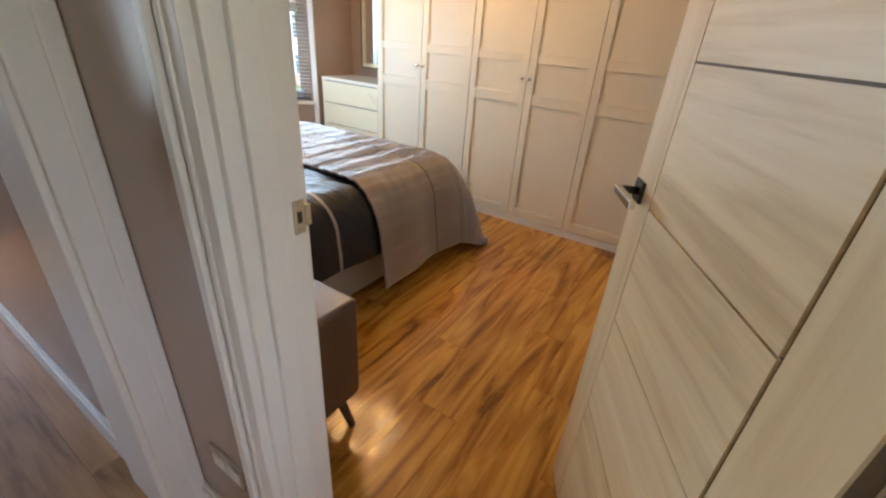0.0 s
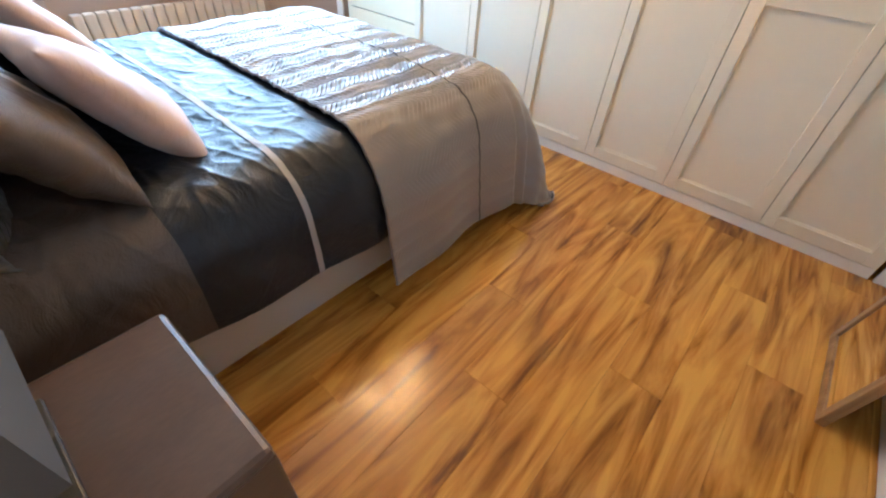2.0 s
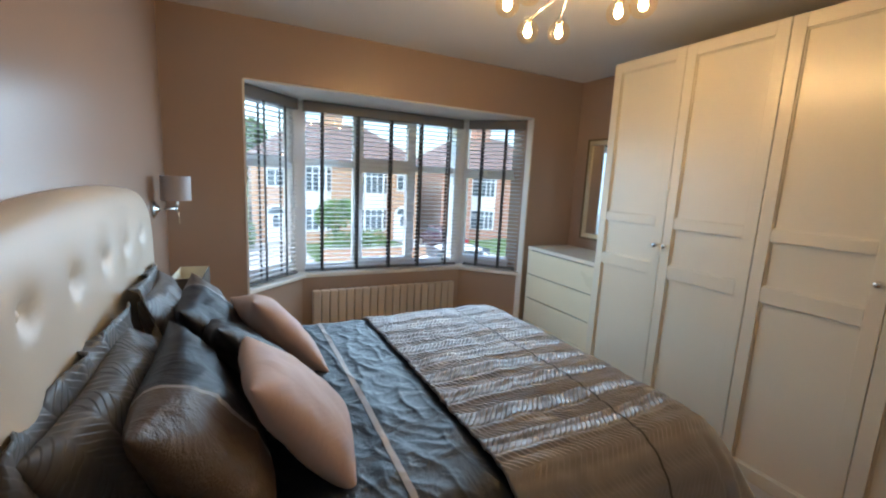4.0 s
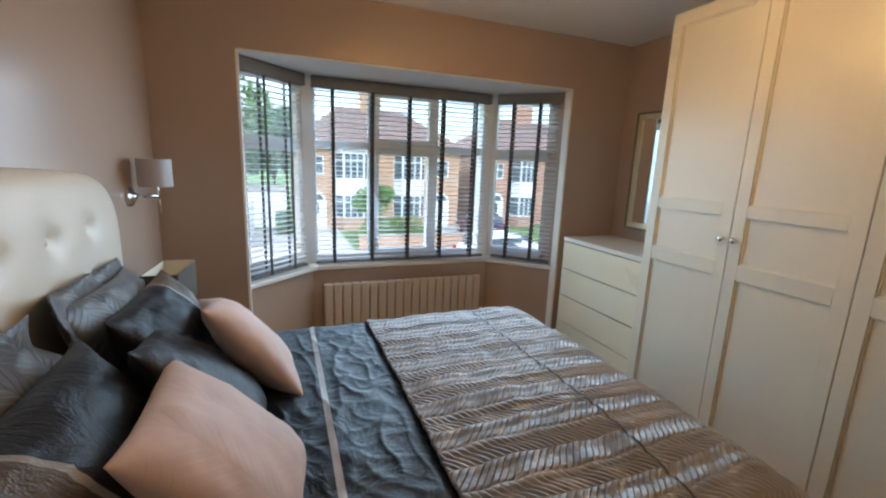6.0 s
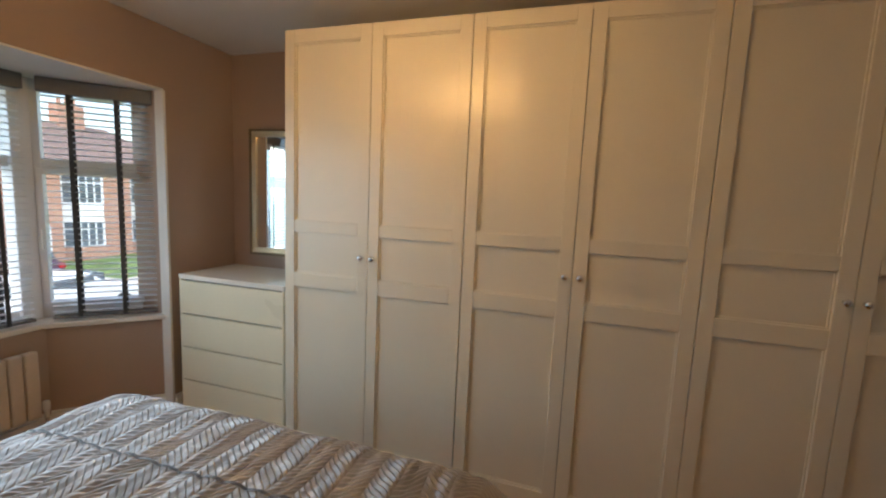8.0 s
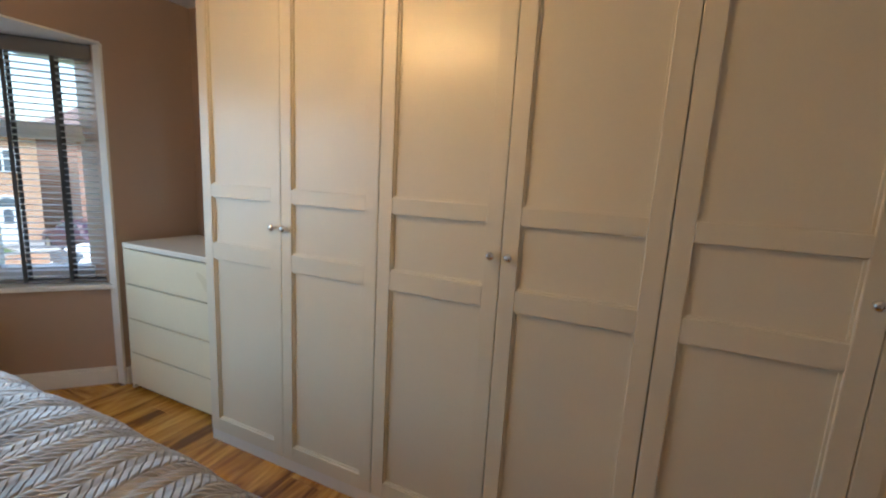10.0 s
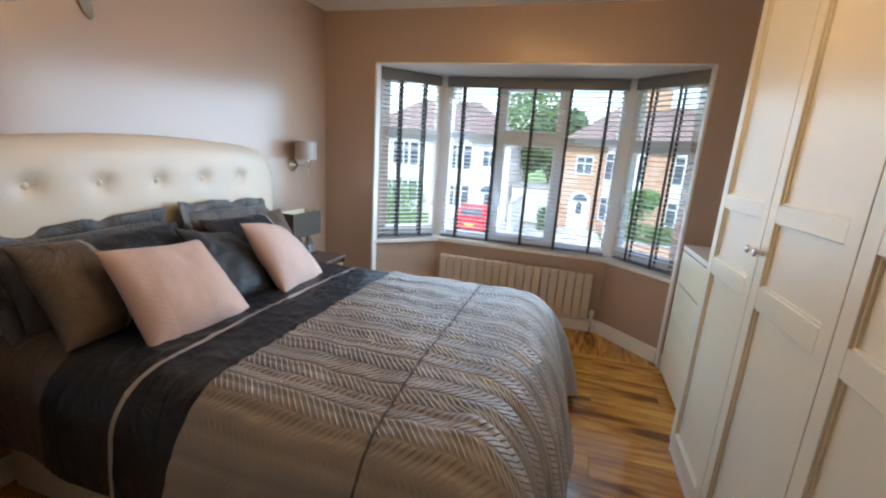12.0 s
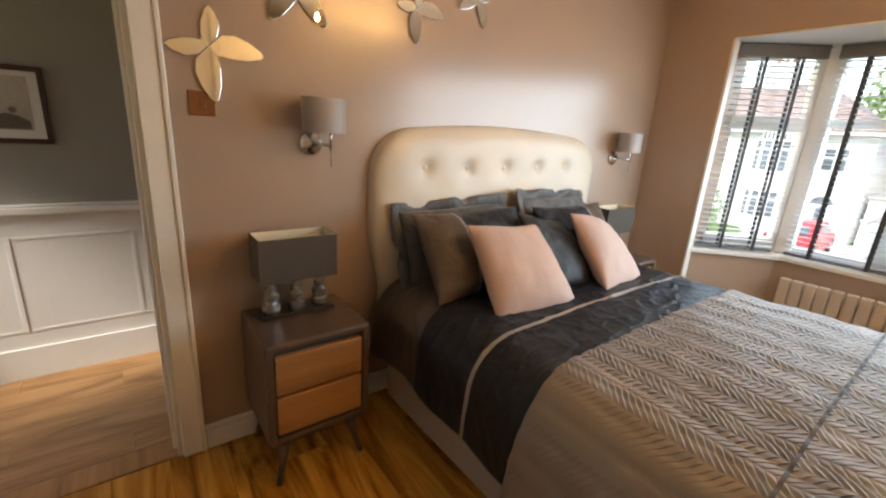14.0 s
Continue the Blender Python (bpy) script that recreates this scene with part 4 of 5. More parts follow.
# ---- bed ----
def headboard_mesh(z0=0.25, ztop=1.43, hw=0.855):
    bm = bmesh.new()
    nx, nz = 72, 48

    def width(r):
        z = z0 + (ztop - z0) * r
        w = hw
        if z > ztop - 0.26:
            k = (z - (ztop - 0.26)) / 0.26
            w = hw - 0.24 * (1 - math.sqrt(max(0, 1 - k ** 2.3)))
        elif z < 0.95:
            k = min(1, (0.95 - z) / 0.35)
            w = hw - 0.065 * k * k * (3 - 2 * k)
        return w
    front, back = [], []
    for j in range(nz + 1):
        r = 1 - (1 - j / nz) ** 1.6
        w = width(r)
        fr, bk = [], []
        for i in range(nx + 1):
            s = -math.cos(math.pi * i / nx)
            s = 0.55 * s + 0.45 * (2 * i / nx - 1)
            top = ztop - 0.035 * s * s
            z = z0 + (top - z0) * r
            x = w * s - 0.03
            e = (max(0.0, 1 - abs(s) ** 14) ** 0.5) * (max(0.0, 1 - r ** 18) ** 0.5)
            y = 0.03 + 0.07 * e
            for b in range(5):
                d2 = (x - (b - 2) * 0.272) ** 2 + (z - 1.21) ** 2
                y -= 0.026 * math.exp(-d2 / 0.0007) + 0.010 * math.exp(-d2 / 0.006)
            fr.append(bm.verts.new((x, y, z)))
            bk.append(bm.verts.new((x, 0.0, z)))
        front.append(fr)
        back.append(bk)
    for j in range(nz):
        for i in range(nx):
            bm.faces.new((front[j][i + 1], front[j][i], front[j + 1][i], front[j + 1][i + 1]))
            bm.faces.new((back[j][i], back[j][i + 1], back[j + 1][i + 1], back[j + 1][i]))
        bm.faces.new((front[j][0], back[j][0], back[j + 1][0], front[j + 1][0]))
        bm.faces.new((back[j][nx], front[j][nx], front[j + 1][nx], back[j + 1][nx]))
    for i in range(nx):
        bm.faces.new((front[nz][i + 1], front[nz][i], back[nz][i], back[nz][i + 1]))
        bm.faces.new((front[0][i], front[0][i + 1], back[0][i + 1], back[0][i]))
    return bm


bed = thing("bed", (BED_X, 0.0, 0), label="double divan bed with a buttoned cream headboard", category="bed")
hb = part("headboard", headboard_mesh(), M_HEADBOARD, bed, "buttoned cream faux leather headboard", smooth=True)
for b in range(5):
    part("button", lathe([(0.003, -0.01), (0.016, 0.0), (0.015, 0.006), (0.008, 0.0105), (0.002, 0.0115)], 14, pose((b - 2) * 0.272, 0.066, 1.21, -90, 0, 0)), M_HEADBOARD, hb, smooth=True)
part("divan_base", boxes((-0.75, 0.75, 0.11, 1.98, 0.03, 0.37)), M_DIVAN, bed, bevel=0.015)
for sx in (-0.68, 0.68):
    for y in (0.25, 1.85):
        part("castor", lathe([(0.02, 0), (0.025, 0.01), (0.025, 0.035)], 12, pose(sx, y, 0)), M_DARKGAP, bed)
part("mattress", boxes((-0.745, 0.745, 0.11, 1.98, 0.372, 0.62)), M_DIVAN, bed, bevel=0.04)


def drape(y_head, y_foot, top, half, side_drop, foot_drop, nu, nv, wrinkle, flare, seed, radius=0.11, puff=0.0, band=0.0, crease=0.0, tuck=0.0, strip=None):
    """Cloth over a bed: round shoulders along the sides and, with foot_drop, over the foot. UV in metres of cloth."""
    bm = bmesh.new()
    uvl = bm.loops.layers.uv.new("UVMap")
    flat_u = half - radius
    arc = radius * math.pi / 2
    len_u = flat_u + arc + max(0, side_drop - radius)
    flat_v = (y_foot - y_head) - (radius if foot_drop else 0)
    len_v = flat_v + ((arc + max(0, foot_drop - radius)) if foot_drop else 0)

    def bend(s, flat):
        if s <= flat:
            return s, 0.0
        if s <= flat + arc:
            a = (s - flat) / radius
            return flat + radius * math.sin(a), radius * (1 - math.cos(a))
        return flat + radius, radius + (s - flat - arc)
    rows, info = [], []
    for j in range(nv + 1):
        v = len_v * j / nv if strip is None else strip[0] + (strip[1] - strip[0]) * j / nv
        row = []
        for i in range(nu + 1):
            u = -len_u + 2 * len_u * i / nu
            eu, ev = max(0.0, abs(u) - flat_u), max(0.0, v - flat_v) if foot_drop else 0.0
            d = math.hypot(eu, ev)
            cu, cv = (eu / d, ev / d) if d > 1e-6 else (0.0, 0.0)
            d = min(d, (len_u - flat_u) * (1.0 + 0.13 * (2 * cu * cv) ** 2))
            reach, drop = bend(d, 0.0)
            n1 = noise.noise(Vector((u * 2.1, v * 2.1, seed)))
            n2 = noise.noise(Vector((u * 6.0 + 5, v * 8.5, seed + 3)))
            n3 = noise.noise(Vector((u * 3.0 + v * 15, v * 4.0 - u * 5.0, seed + 7)))
            hang = min(1.0, drop / 0.25)
            run = v * cu + u * cv + 0.6 * cu * cv
            wave = math.sin(run * 13 + seed) * 0.5 + math.sin(run * 5.3 + 2 * seed) * 0.8
            fold = (2 * cu * cv) ** 2 * 0.13 * min(1.0, drop / 0.5)
            out = reach + hang * (flare * drop * (1 + 0.8 * cv * cv) + 0.022 * wave) + fold
            x = math.copysign(min(abs(u), flat_u) + out * cu, u)
            y = y_head + (min(v, flat_v) if foot_drop else v) + out * cv
            crown = 0.022 * (1 - (min(1, abs(u) / half)) ** 2)
            z = top + crown - drop + (1 - hang) * (wrinkle * (n1 * 1.2 + n2 * 0.7 + n3 * 0.6))
            if crease:
                r1 = 1 - abs(noise.noise(Vector((u * 5.0 + v * 3.0, v * 13.0 - u * 4.5, seed + 11))))
                r2 = 1 - abs(noise.noise(Vector((u * 13.0 - v * 7.0, v * 9.0 + u * 6.0, seed + 19))))
                z += (1 - 0.7 * hang) * crease * (r1 ** 5 + 0.6 * r2 ** 6)
                x += hang * crease * 0.6 * math.copysign(r1 ** 4, u)
            if tuck:
                w = max(0.0, min(1.0, (v - (len_v - 0.19)) / 0.10))
                z += w * (top + crown - drop - tuck - z)
                x -= math.copysign(w * hang * tuck, u)
            if puff:
                q = abs(math.sin(math.pi * (u + 5 * band) / band)) ** 0.6
                z += (1 - hang) * puff * q
                x += math.copysign(hang * puff * 0.5 * q * cu, u)
            if strip:
                z += (1 - hang) * 0.003
                x += math.copysign(hang * 0.004, u)
            z = max(z, 0.03 + 0.02 * abs(n2))
            row.append((bm.verts.new((x, y, z)), (u, v)))
        rows.append(row)
    for j in range(nv):
        for i in range(nu):
            q = (rows[j][i], rows[j][i + 1], rows[j + 1][i + 1], rows[j + 1][i])
            f = bm.faces.new([c[0] for c in q])
            for lp, c in zip(f.loops, q):
                lp[uvl].uv = (c[1][0] + 3.0, c[1][1])
    return bm


def cloth(name, bm, mat, thick, label, category):
    ob = part(name, bm, mat, None, smooth=True)
    ob.location = (BED_X, 0, 0)
    md = ob.modifiers.new("thickness", "SOLIDIFY")
    md.thickness, md.offset = thick, -1
    return tagged(ob, label, category)


DUVET = dict(radius=0.16, crease=0.0055, tuck=0.018)
duvet = cloth("duvet", drape(0.13, 1.26, 0.675, 0.83, 0.36, 0, 280, 240, 0.006, 0.06, 1.7, **DUVET), M_DUVET, 0.02, "taupe and charcoal banded duvet with a pale stripe", "duvet")
part("stripe", drape(0.13, 1.26, 0.675, 0.83, 0.36, 0, 280, 3, 0.006, 0.06, 1.7, strip=(0.700, 0.720), **DUVET), M_STRIPE, duvet, "pale satin stripe", smooth=True)
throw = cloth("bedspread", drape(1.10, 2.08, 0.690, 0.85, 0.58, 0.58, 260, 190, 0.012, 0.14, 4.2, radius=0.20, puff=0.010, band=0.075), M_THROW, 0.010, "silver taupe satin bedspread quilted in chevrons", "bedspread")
part("centre_seam", drape(1.10, 2.08, 0.690, 0.85, 0.58, 0.58, 260, 3, 0.012, 0.14, 4.2, radius=0.20, puff=0.010, band=0.075, strip=(0.5555, 0.5645)), M_THROWEDGE, throw, "dark centre seam", smooth=True)


def pillow_mesh(w, h, t, seed, nu=36, nv=28, pinch=0.06, crumple=0.012, along_x=False):
    """A stuffed cushion lying in its own x-z plane, thickness along y. UV in metres from its x- side."""
    bm = bmesh.new()
    uvl = bm.loops.layers.uv.new("UVMap")
    grids = []
    for side in (1, -1):
        g = []
        for j in range(nv + 1):
            b = 2 * j / nv - 1
            b = math.copysign(1 - (1 - abs(b)) ** 1.35, b)
            row = []
            for i in range(nu + 1):
                a = 2 * i / nu - 1
                a = math.copysign(1 - (1 - abs(a)) ** 1.35, a)
                x = a * w / 2 * (1 - pinch * (1 - b * b) * abs(a) ** 3)
                z = b * h / 2 * (1 - pinch * (1 - a * a) * abs(b) ** 3)
                fat = (max(0, 1 - abs(a) ** 2.6) * max(0, 1 - abs(b) ** 2.6)) ** 0.55
                n = noise.noise(Vector((a * 2.3 + seed, b * 2.3, side * 2))) + 0.6 * noise.noise(Vector((a * 5 + b * 3, b * 6 + seed, side * 4)))
                y = side * (t / 2 * fat + crumple * n * min(1, fat * 2.2)) + 0.02 * math.sin(a * 2 + seed) * b
                row.append((bm.verts.new((x, y, z)), (z + h / 2, x + w / 2) if along_x else (x + w / 2, z + h / 2)))
            g.append(row)
        grids.append(g)
    for g, flip in zip(grids, (False, True)):
        for j in range(nv):
            for i in range(nu):
                q = [g[j][i], g[j][i + 1], g[j + 1][i + 1], g[j + 1][i]]
                if not flip:
                    q.reverse()
                f = bm.faces.new([c[0] for c in q])
                for lp, c in zip(f.loops, q):
                    lp[uvl].uv = c[1]
    bmesh.ops.remove_doubles(bm, verts=bm.verts, dist=0.0006)
    return bm


def rim_mesh(w, h, fl, seed):
    """The flat wavy border of an oxford pillowcase."""
    bm = bmesh.new()
    uvl = bm.loops.layers.uv.new("UVMap")
    rings = []
    n = 96
    for k, grow in ((0, -0.02), (1, fl * 0.5), (2, fl)):
        ring = []
        for i in range(n):
            a = 2 * math.pi * i / n
            c, s = math.cos(a), math.sin(a)
            q = max(abs(c), abs(s))
            x, z = c / q * (w / 2 + grow), s / q * (h / 2 + grow)
            y = k * 0.011 * math.sin(a * 9 + seed) + k * 0.006 * math.sin(a * 17)
            ring.append((bm.verts.new((x, y, z)), (x + w / 2, z + h / 2)))
        rings.append(ring)
    for r0, r1 in zip(rings, rings[1:]):
        for i in range(n):
            q = (r0[i], r0[(i + 1) % n], r1[(i + 1) % n], r1[i])
            f = bm.faces.new([c[0] for c in q])
            for lp, c in zip(f.loops, q):
                lp[uvl].uv = c[1]
    return bm


def pillow(name, w, h, t, m, mat, label, category, seed, rim=0.0, **kw):
    ob = thing(name, label=label, category=category, group="pillows on the bed")
    ob.matrix_world = m
    part("cover", pillow_mesh(w, h, t, seed, **kw), mat, ob, smooth=True)
    if rim:
        r = part("flange", rim_mesh(w, h, rim, seed), mat, ob, smooth=True)
        md = r.modifiers.new("thickness", "SOLIDIFY")
        md.thickness = 0.004
    return ob


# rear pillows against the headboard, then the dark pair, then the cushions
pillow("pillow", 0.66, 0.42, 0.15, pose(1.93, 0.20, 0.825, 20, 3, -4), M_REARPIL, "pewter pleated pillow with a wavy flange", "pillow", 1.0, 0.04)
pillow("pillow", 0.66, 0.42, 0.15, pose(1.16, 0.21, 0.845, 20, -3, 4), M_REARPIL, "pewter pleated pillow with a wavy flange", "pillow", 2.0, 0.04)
pillow("pillow", 0.68, 0.42, 0.19, pose(1.95, 0.36, 0.845, -30, 2, 184), M_CBPIL, "dark sateen pillow with a taupe end panel", "pillow", 3.0, along_x=True)
pillow("pillow", 0.66, 0.42, 0.18, pose(1.17, 0.36, 0.83, 31, -2, 3), M_CBPIL, "dark sateen pillow leaning on the pewter one", "pillow", 4.0, along_x=True)
pillow("cushion", 0.46, 0.42, 0.13, pose(1.53, 0.50, 0.83, 44, -10, 6), M_GREYPIL, "charcoal sateen cushion between the blush ones", "cushion", 5.0)
pillow("cushion", 0.46, 0.44, 0.15, pose(1.91, 0.60, 0.825, 41, -1, -2), M_PINK, "blush velvet square cushion", "cushion", 6.0, crumple=0.006)
pillow("cushion", 0.45, 0.44, 0.15, pose(1.25, 0.605, 0.815, 42, -10, 8), M_PINK, "blush velvet square cushion", "cushion", 7.0, crumple=0.006)


# ---- bedside tables ----
def bedside_table(label):
    ob = thing("bedside_table", label=label, category="bedside table", group="pair of bedside tables")
    W, D, z0, z1 = 0.41, 0.37, 0.19, 0.622
    part("top", boxes((0, W, 0, D, z1 - 0.032, z1)), M_NS, ob, bevel=0.012)
    part("base", boxes((0, W, 0, D, z0, z0 + 0.032)), M_NS, ob, bevel=0.012)
    part("side_panel", boxes((0, 0.03, 0.0, D, z0 + 0.02, z1 - 0.02)), M_NS, ob, bevel=0.006)
    part("side_panel", boxes((W - 0.03, W, 0.0, D, z0 + 0.02, z1 - 0.02)), M_NS, ob, bevel=0.006)
    part("back_panel", boxes((0.03, W - 0.03, 0.0, 0.02, z0 + 0.03, z1 - 0.03)), M_NS, ob)
    # near-black core gives the gaps round the drawer fronts their painted shade
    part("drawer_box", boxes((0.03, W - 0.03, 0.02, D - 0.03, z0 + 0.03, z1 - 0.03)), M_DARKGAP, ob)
    for a, b in ((0.235, 0.394), (0.408, 0.566)):
        part("drawer_front", boxes((0.034, W - 0.034, D - 0.03, D - 0.004, a, b)), M_NSDRAWER, ob, "tan oak drawer front", bevel=0.005)
    for sx in (-1, 1):
        for sy in (-1, 1):
            a = Vector((W / 2 + sx * 0.13, D / 2 + sy * 0.13, z0))
            b = Vector((W / 2 + sx * 0.175, D / 2 + sy * 0.165, 0.0))
            d = b - a
            q = d.to_track_quat("Z", "Y").to_matrix().to_4x4()
            part("leg", lathe([(0.022, 0), (0.013, d.length)], 14, Matrix.Translation(a) @ q), M_NS, ob, smooth=True)
    return ob


_n = bedside_table("dark bedside table with two tan oak drawers")
_n.matrix_world = pose(2.548, 0.022, 0)
copy_thing(_n, pose(0.372, 0.112, 0))


def table_lamp():
    ob = thing("table_lamp", label="box shaded lamp on three smoked crystal columns", category="table lamp", group="pair of bedside lamps")
    part("base_plate", boxes((-0.15, 0.15, -0.045, 0.045, 0, 0.012)), M_BLACKMETAL, ob, bevel=0.003)
    for x in (-0.10, 0.0, 0.10):
        col = part("crystal_column", lathe([(0.030, 0.012), (0.036, 0.025), (0.036, 0.045), (0.022, 0.055), (0.032, 0.066), (0.034, 0.085), (0.020, 0.098), (0.024, 0.108), (0.024, 0.120), (0.010, 0.135), (0.010, 0.160)], 8, pose(x, 0, 0)), M_CRYSTALBODY, ob, "faceted smoked crystal")
    part("cross_bar", boxes((-0.12, 0.12, -0.008, 0.008, 0.160, 0.170)), M_BLACKMETAL, ob)
    W, D, a, b, t = 0.305, 0.145, 0.16, 0.334, 0.003
    for nm, o, i2, mat, lab in (("shade", 0.0, t, M_SHADE, "mole grey fabric box shade"), ("lining", t + 0.0004, t + 0.0016, M_SHADEIN, "cream lining")):
        bm = bmesh.new()
        rg = [[bm.verts.new((sx * (W / 2 - q), sy * (D / 2 - q), z)) for sx, sy in ((-1, -1), (1, -1), (1, 1), (-1, 1))] for q, z in ((o, a), (o, b), (i2, b), (i2, a))]
        for k in range(4):
            for n in range(4):
                bm.faces.new((rg[k][n], rg[k][(n + 1) % 4], rg[(k + 1) % 4][(n + 1) % 4], rg[(k + 1) % 4][n]))
        part(nm, bm, mat, ob, lab)
    part("bulb_holder", lathe([(0.016, 0.17), (0.016, 0.20)], 12), M_BLACKMETAL, ob)
    part("bulb", lathe([(0.012, 0.20), (0.016, 0.21), (0.030, 0.232), (0.035, 0.255), (0.030, 0.278), (0.016, 0.291), (0.004, 0.295)], 20), M_BULBOFF, ob, "clear unlit glass bulb", smooth=True)
    return ob


_l = table_lamp()
_l.matrix_world = pose(2.762, 0.135, 0.623)
copy_thing(_l, pose(0.60, 0.225, 0.623, 0, 0, -3))


# ---- wall lights ----
def wall_light():
    ob = thing("wall_light", label="chrome swing-arm wall light with a grey half-drum shade, unlit", category="wall light", group="pair of wall lights")
    part("back_plate", lathe([(0.048, 0), (0.050, 0.006), (0.044, 0.014), (0.02, 0.02), (0.018, 0.03)], 24, pose(0, 0, 0, -90, 0, 0)), M_CHROME, ob, smooth=True)
    part("arm", rod((0, 0.02, 0), (-0.045, 0.108, 0.0), 0.007), M_CHROME, ob, smooth=True)
    part("stem", rod((-0.045, 0.108, -0.02), (-0.045, 0.108, 0.09), 0.0065), M_CHROME, ob, smooth=True)
    part("pull_cord", rod((-0.045, 0.115, -0.085), (-0.045, 0.111, 0.0), 0.003), M_GOLD, ob, smooth=True)
    bm = bmesh.new()
    n = 40
    rx, ry, z0, z1 = 0.086, 0.072, 0.048, 0.178
    rings = []
    for k, (g, z) in enumerate(((0, z0), (0, z1), (-0.003, z1), (-0.003, z0))):
        rings.append([bm.verts.new((-0.02 + (rx + g) * math.cos(2 * math.pi * i / n), 0.108 + (ry + g) * math.sin(2 * math.pi * i / n), z)) for i in range(n)])
    for k in range(4):
        a, b = rings[k], rings[(k + 1) % 4]
        for i in range(n):
            bm.faces.new((a[i], a[(i + 1) % n], b[(i + 1) % n], b[i]))
    part("shade", bm, M_SCONCE, ob, "grey satin oval shade", smooth=False)
    part("bulb", lathe([(0.01, 0.09), (0.018, 0.12), (0.014, 0.14), (0.004, 0.15)], 12, pose(-0.045, 0.108, 0)), M_BULBOFF, ob, smooth=True)
    return ob


_s = wall_light()
_s.matrix_world = pose(2.64, south_y(2.64), 1.305)
copy_thing(_s, pose(0.44, south_y(0.44), 1.275))


# ---- mirrored butterflies and switch plate ----
def butterfly(size, m):
    ob = thing("butterfly_ornament", label="mirror-glass butterfly ornament on the wall", category="wall ornament", group="mirrored butterflies")
    ob.matrix_world = m
    s = size
    up = [(0.01, -0.05), (0.01, 0.17), (0.13, 0.34), (0.36, 0.57), (0.60, 0.71), (0.67, 0.70), (0.70, 0.61), (0.64, 0.34), (0.52, 0.10), (0.34, -0.04)]
    dn = [(0.01, -0.06), (0.24, -0.06), (0.43, -0.17), (0.54, -0.38), (0.55, -0.52), (0.44, -0.52), (0.22, -0.42), (0.06, -0.28), (0.01, -0.18)]
    for sx in (1, -1):
        part("upper_wing", prism([(sx * x * s, z * s) for x, z in up], 0.006, 0.010), M_MIRROR, ob, bevel=0.0015)
        part("lower_wing", prism([(sx * x * s, z * s) for x, z in dn], 0.005, 0.009), M_MIRROR, ob, bevel=0.0015)
    part("body", prism([(0.0, 0.26 * s), (0.026 * s, 0.12 * s), (0.022 * s, -0.2 * s), (0, -0.28 * s), (-0.022 * s, -0.2 * s), (-0.026 * s, 0.12 * s)], 0.004, 0.014), M_MIRROR, ob, bevel=0.002)
    part("pad", boxes((-0.015, 0.015, 0, 0.006, -0.015, 0.015)), M_DARKGAP, ob)
    return ob


for bx, bz, bs, rot in ((2.985, 1.615, 0.182, 225), (2.68, 1.86, 0.16, 182), (2.14, 1.905, 0.148, 222), (1.80, 2.01, 0.13, 160)):
    butterfly(bs, pose(bx, south_y(bx), bz, 0, rot, 0))
sw = thing("light_switch", (3.025, 0.0, 1.43), label="square copper light switch plate beside the door", category="light switch")
part("plate", boxes((-0.042, 0.042, 0, 0.007, -0.042, 0.042)), M_COPPER, sw, bevel=0.002)
part("rocker", boxes((-0.009, 0.009, 0.007, 0.010, -0.014, 0.014)), M_COPPER, sw, bevel=0.001)


# ---- ceiling light ----
def ceiling_light():
    cx, cy, gz = 1.70, 1.67, 2.19
    ob = thing("ceiling_light", (cx, cy, CEIL), label="chrome cluster ceiling light with lit glass globes", category="ceiling light")
    part("canopy", lathe([(0.075, -0.03), (0.08, -0.024), (0.08, -0.004), (0.07, 0.0)], 28), M_CHROME, ob, smooth=True)
    part("stem", rod((0, 0, -0.03), (0, 0, -0.16), 0.008), M_CHROME, ob, smooth=True)
    part("hub", lathe([(0.012, -0.19), (0.026, -0.175), (0.026, -0.155), (0.012, -0.145)], 20), M_CHROME, ob, smooth=True)
    for ang, rad, dz in ((180, 0.27, 0.0), (148, 0.25, 0.005), (88, 0.26, 0.05), (40, 0.27, 0.0), (-20, 0.26, 0.04), (-75, 0.26, 0.0), (-130, 0.25, 0.04)):
        a = radians(ang)
        g = Vector((rad * math.cos(a), rad * math.sin(a), gz - CEIL + dz))
        arm = part("arm", rod((0, 0, -0.165), g + Vector((0, 0, 0.05)), 0.005), M_CHROME, ob, smooth=True)
        part("lamp_cup", lathe([(0.016, 0.03), (0.02, 0.04), (0.02, 0.06), (0.01, 0.066)], 14, pose(*g)), M_CHROME, arm, smooth=True)
        prof = [(0.05 * math.sin(math.pi * k / 12), -0.05 * math.cos(math.pi * k / 12)) for k in range(1, 11)]
        part("globe", lathe(prof, 22, pose(*g)), M_GLOBE, arm, "clear glass globe", smooth=True)
        part("bulb", lathe([(0.004, -0.022), (0.013, -0.016), (0.017, -0.004), (0.014, 0.012), (0.008, 0.030)], 12, pose(*g)), M_BULB, arm, "glowing warm bulb", smooth=True)
    return ob


ceiling_light()


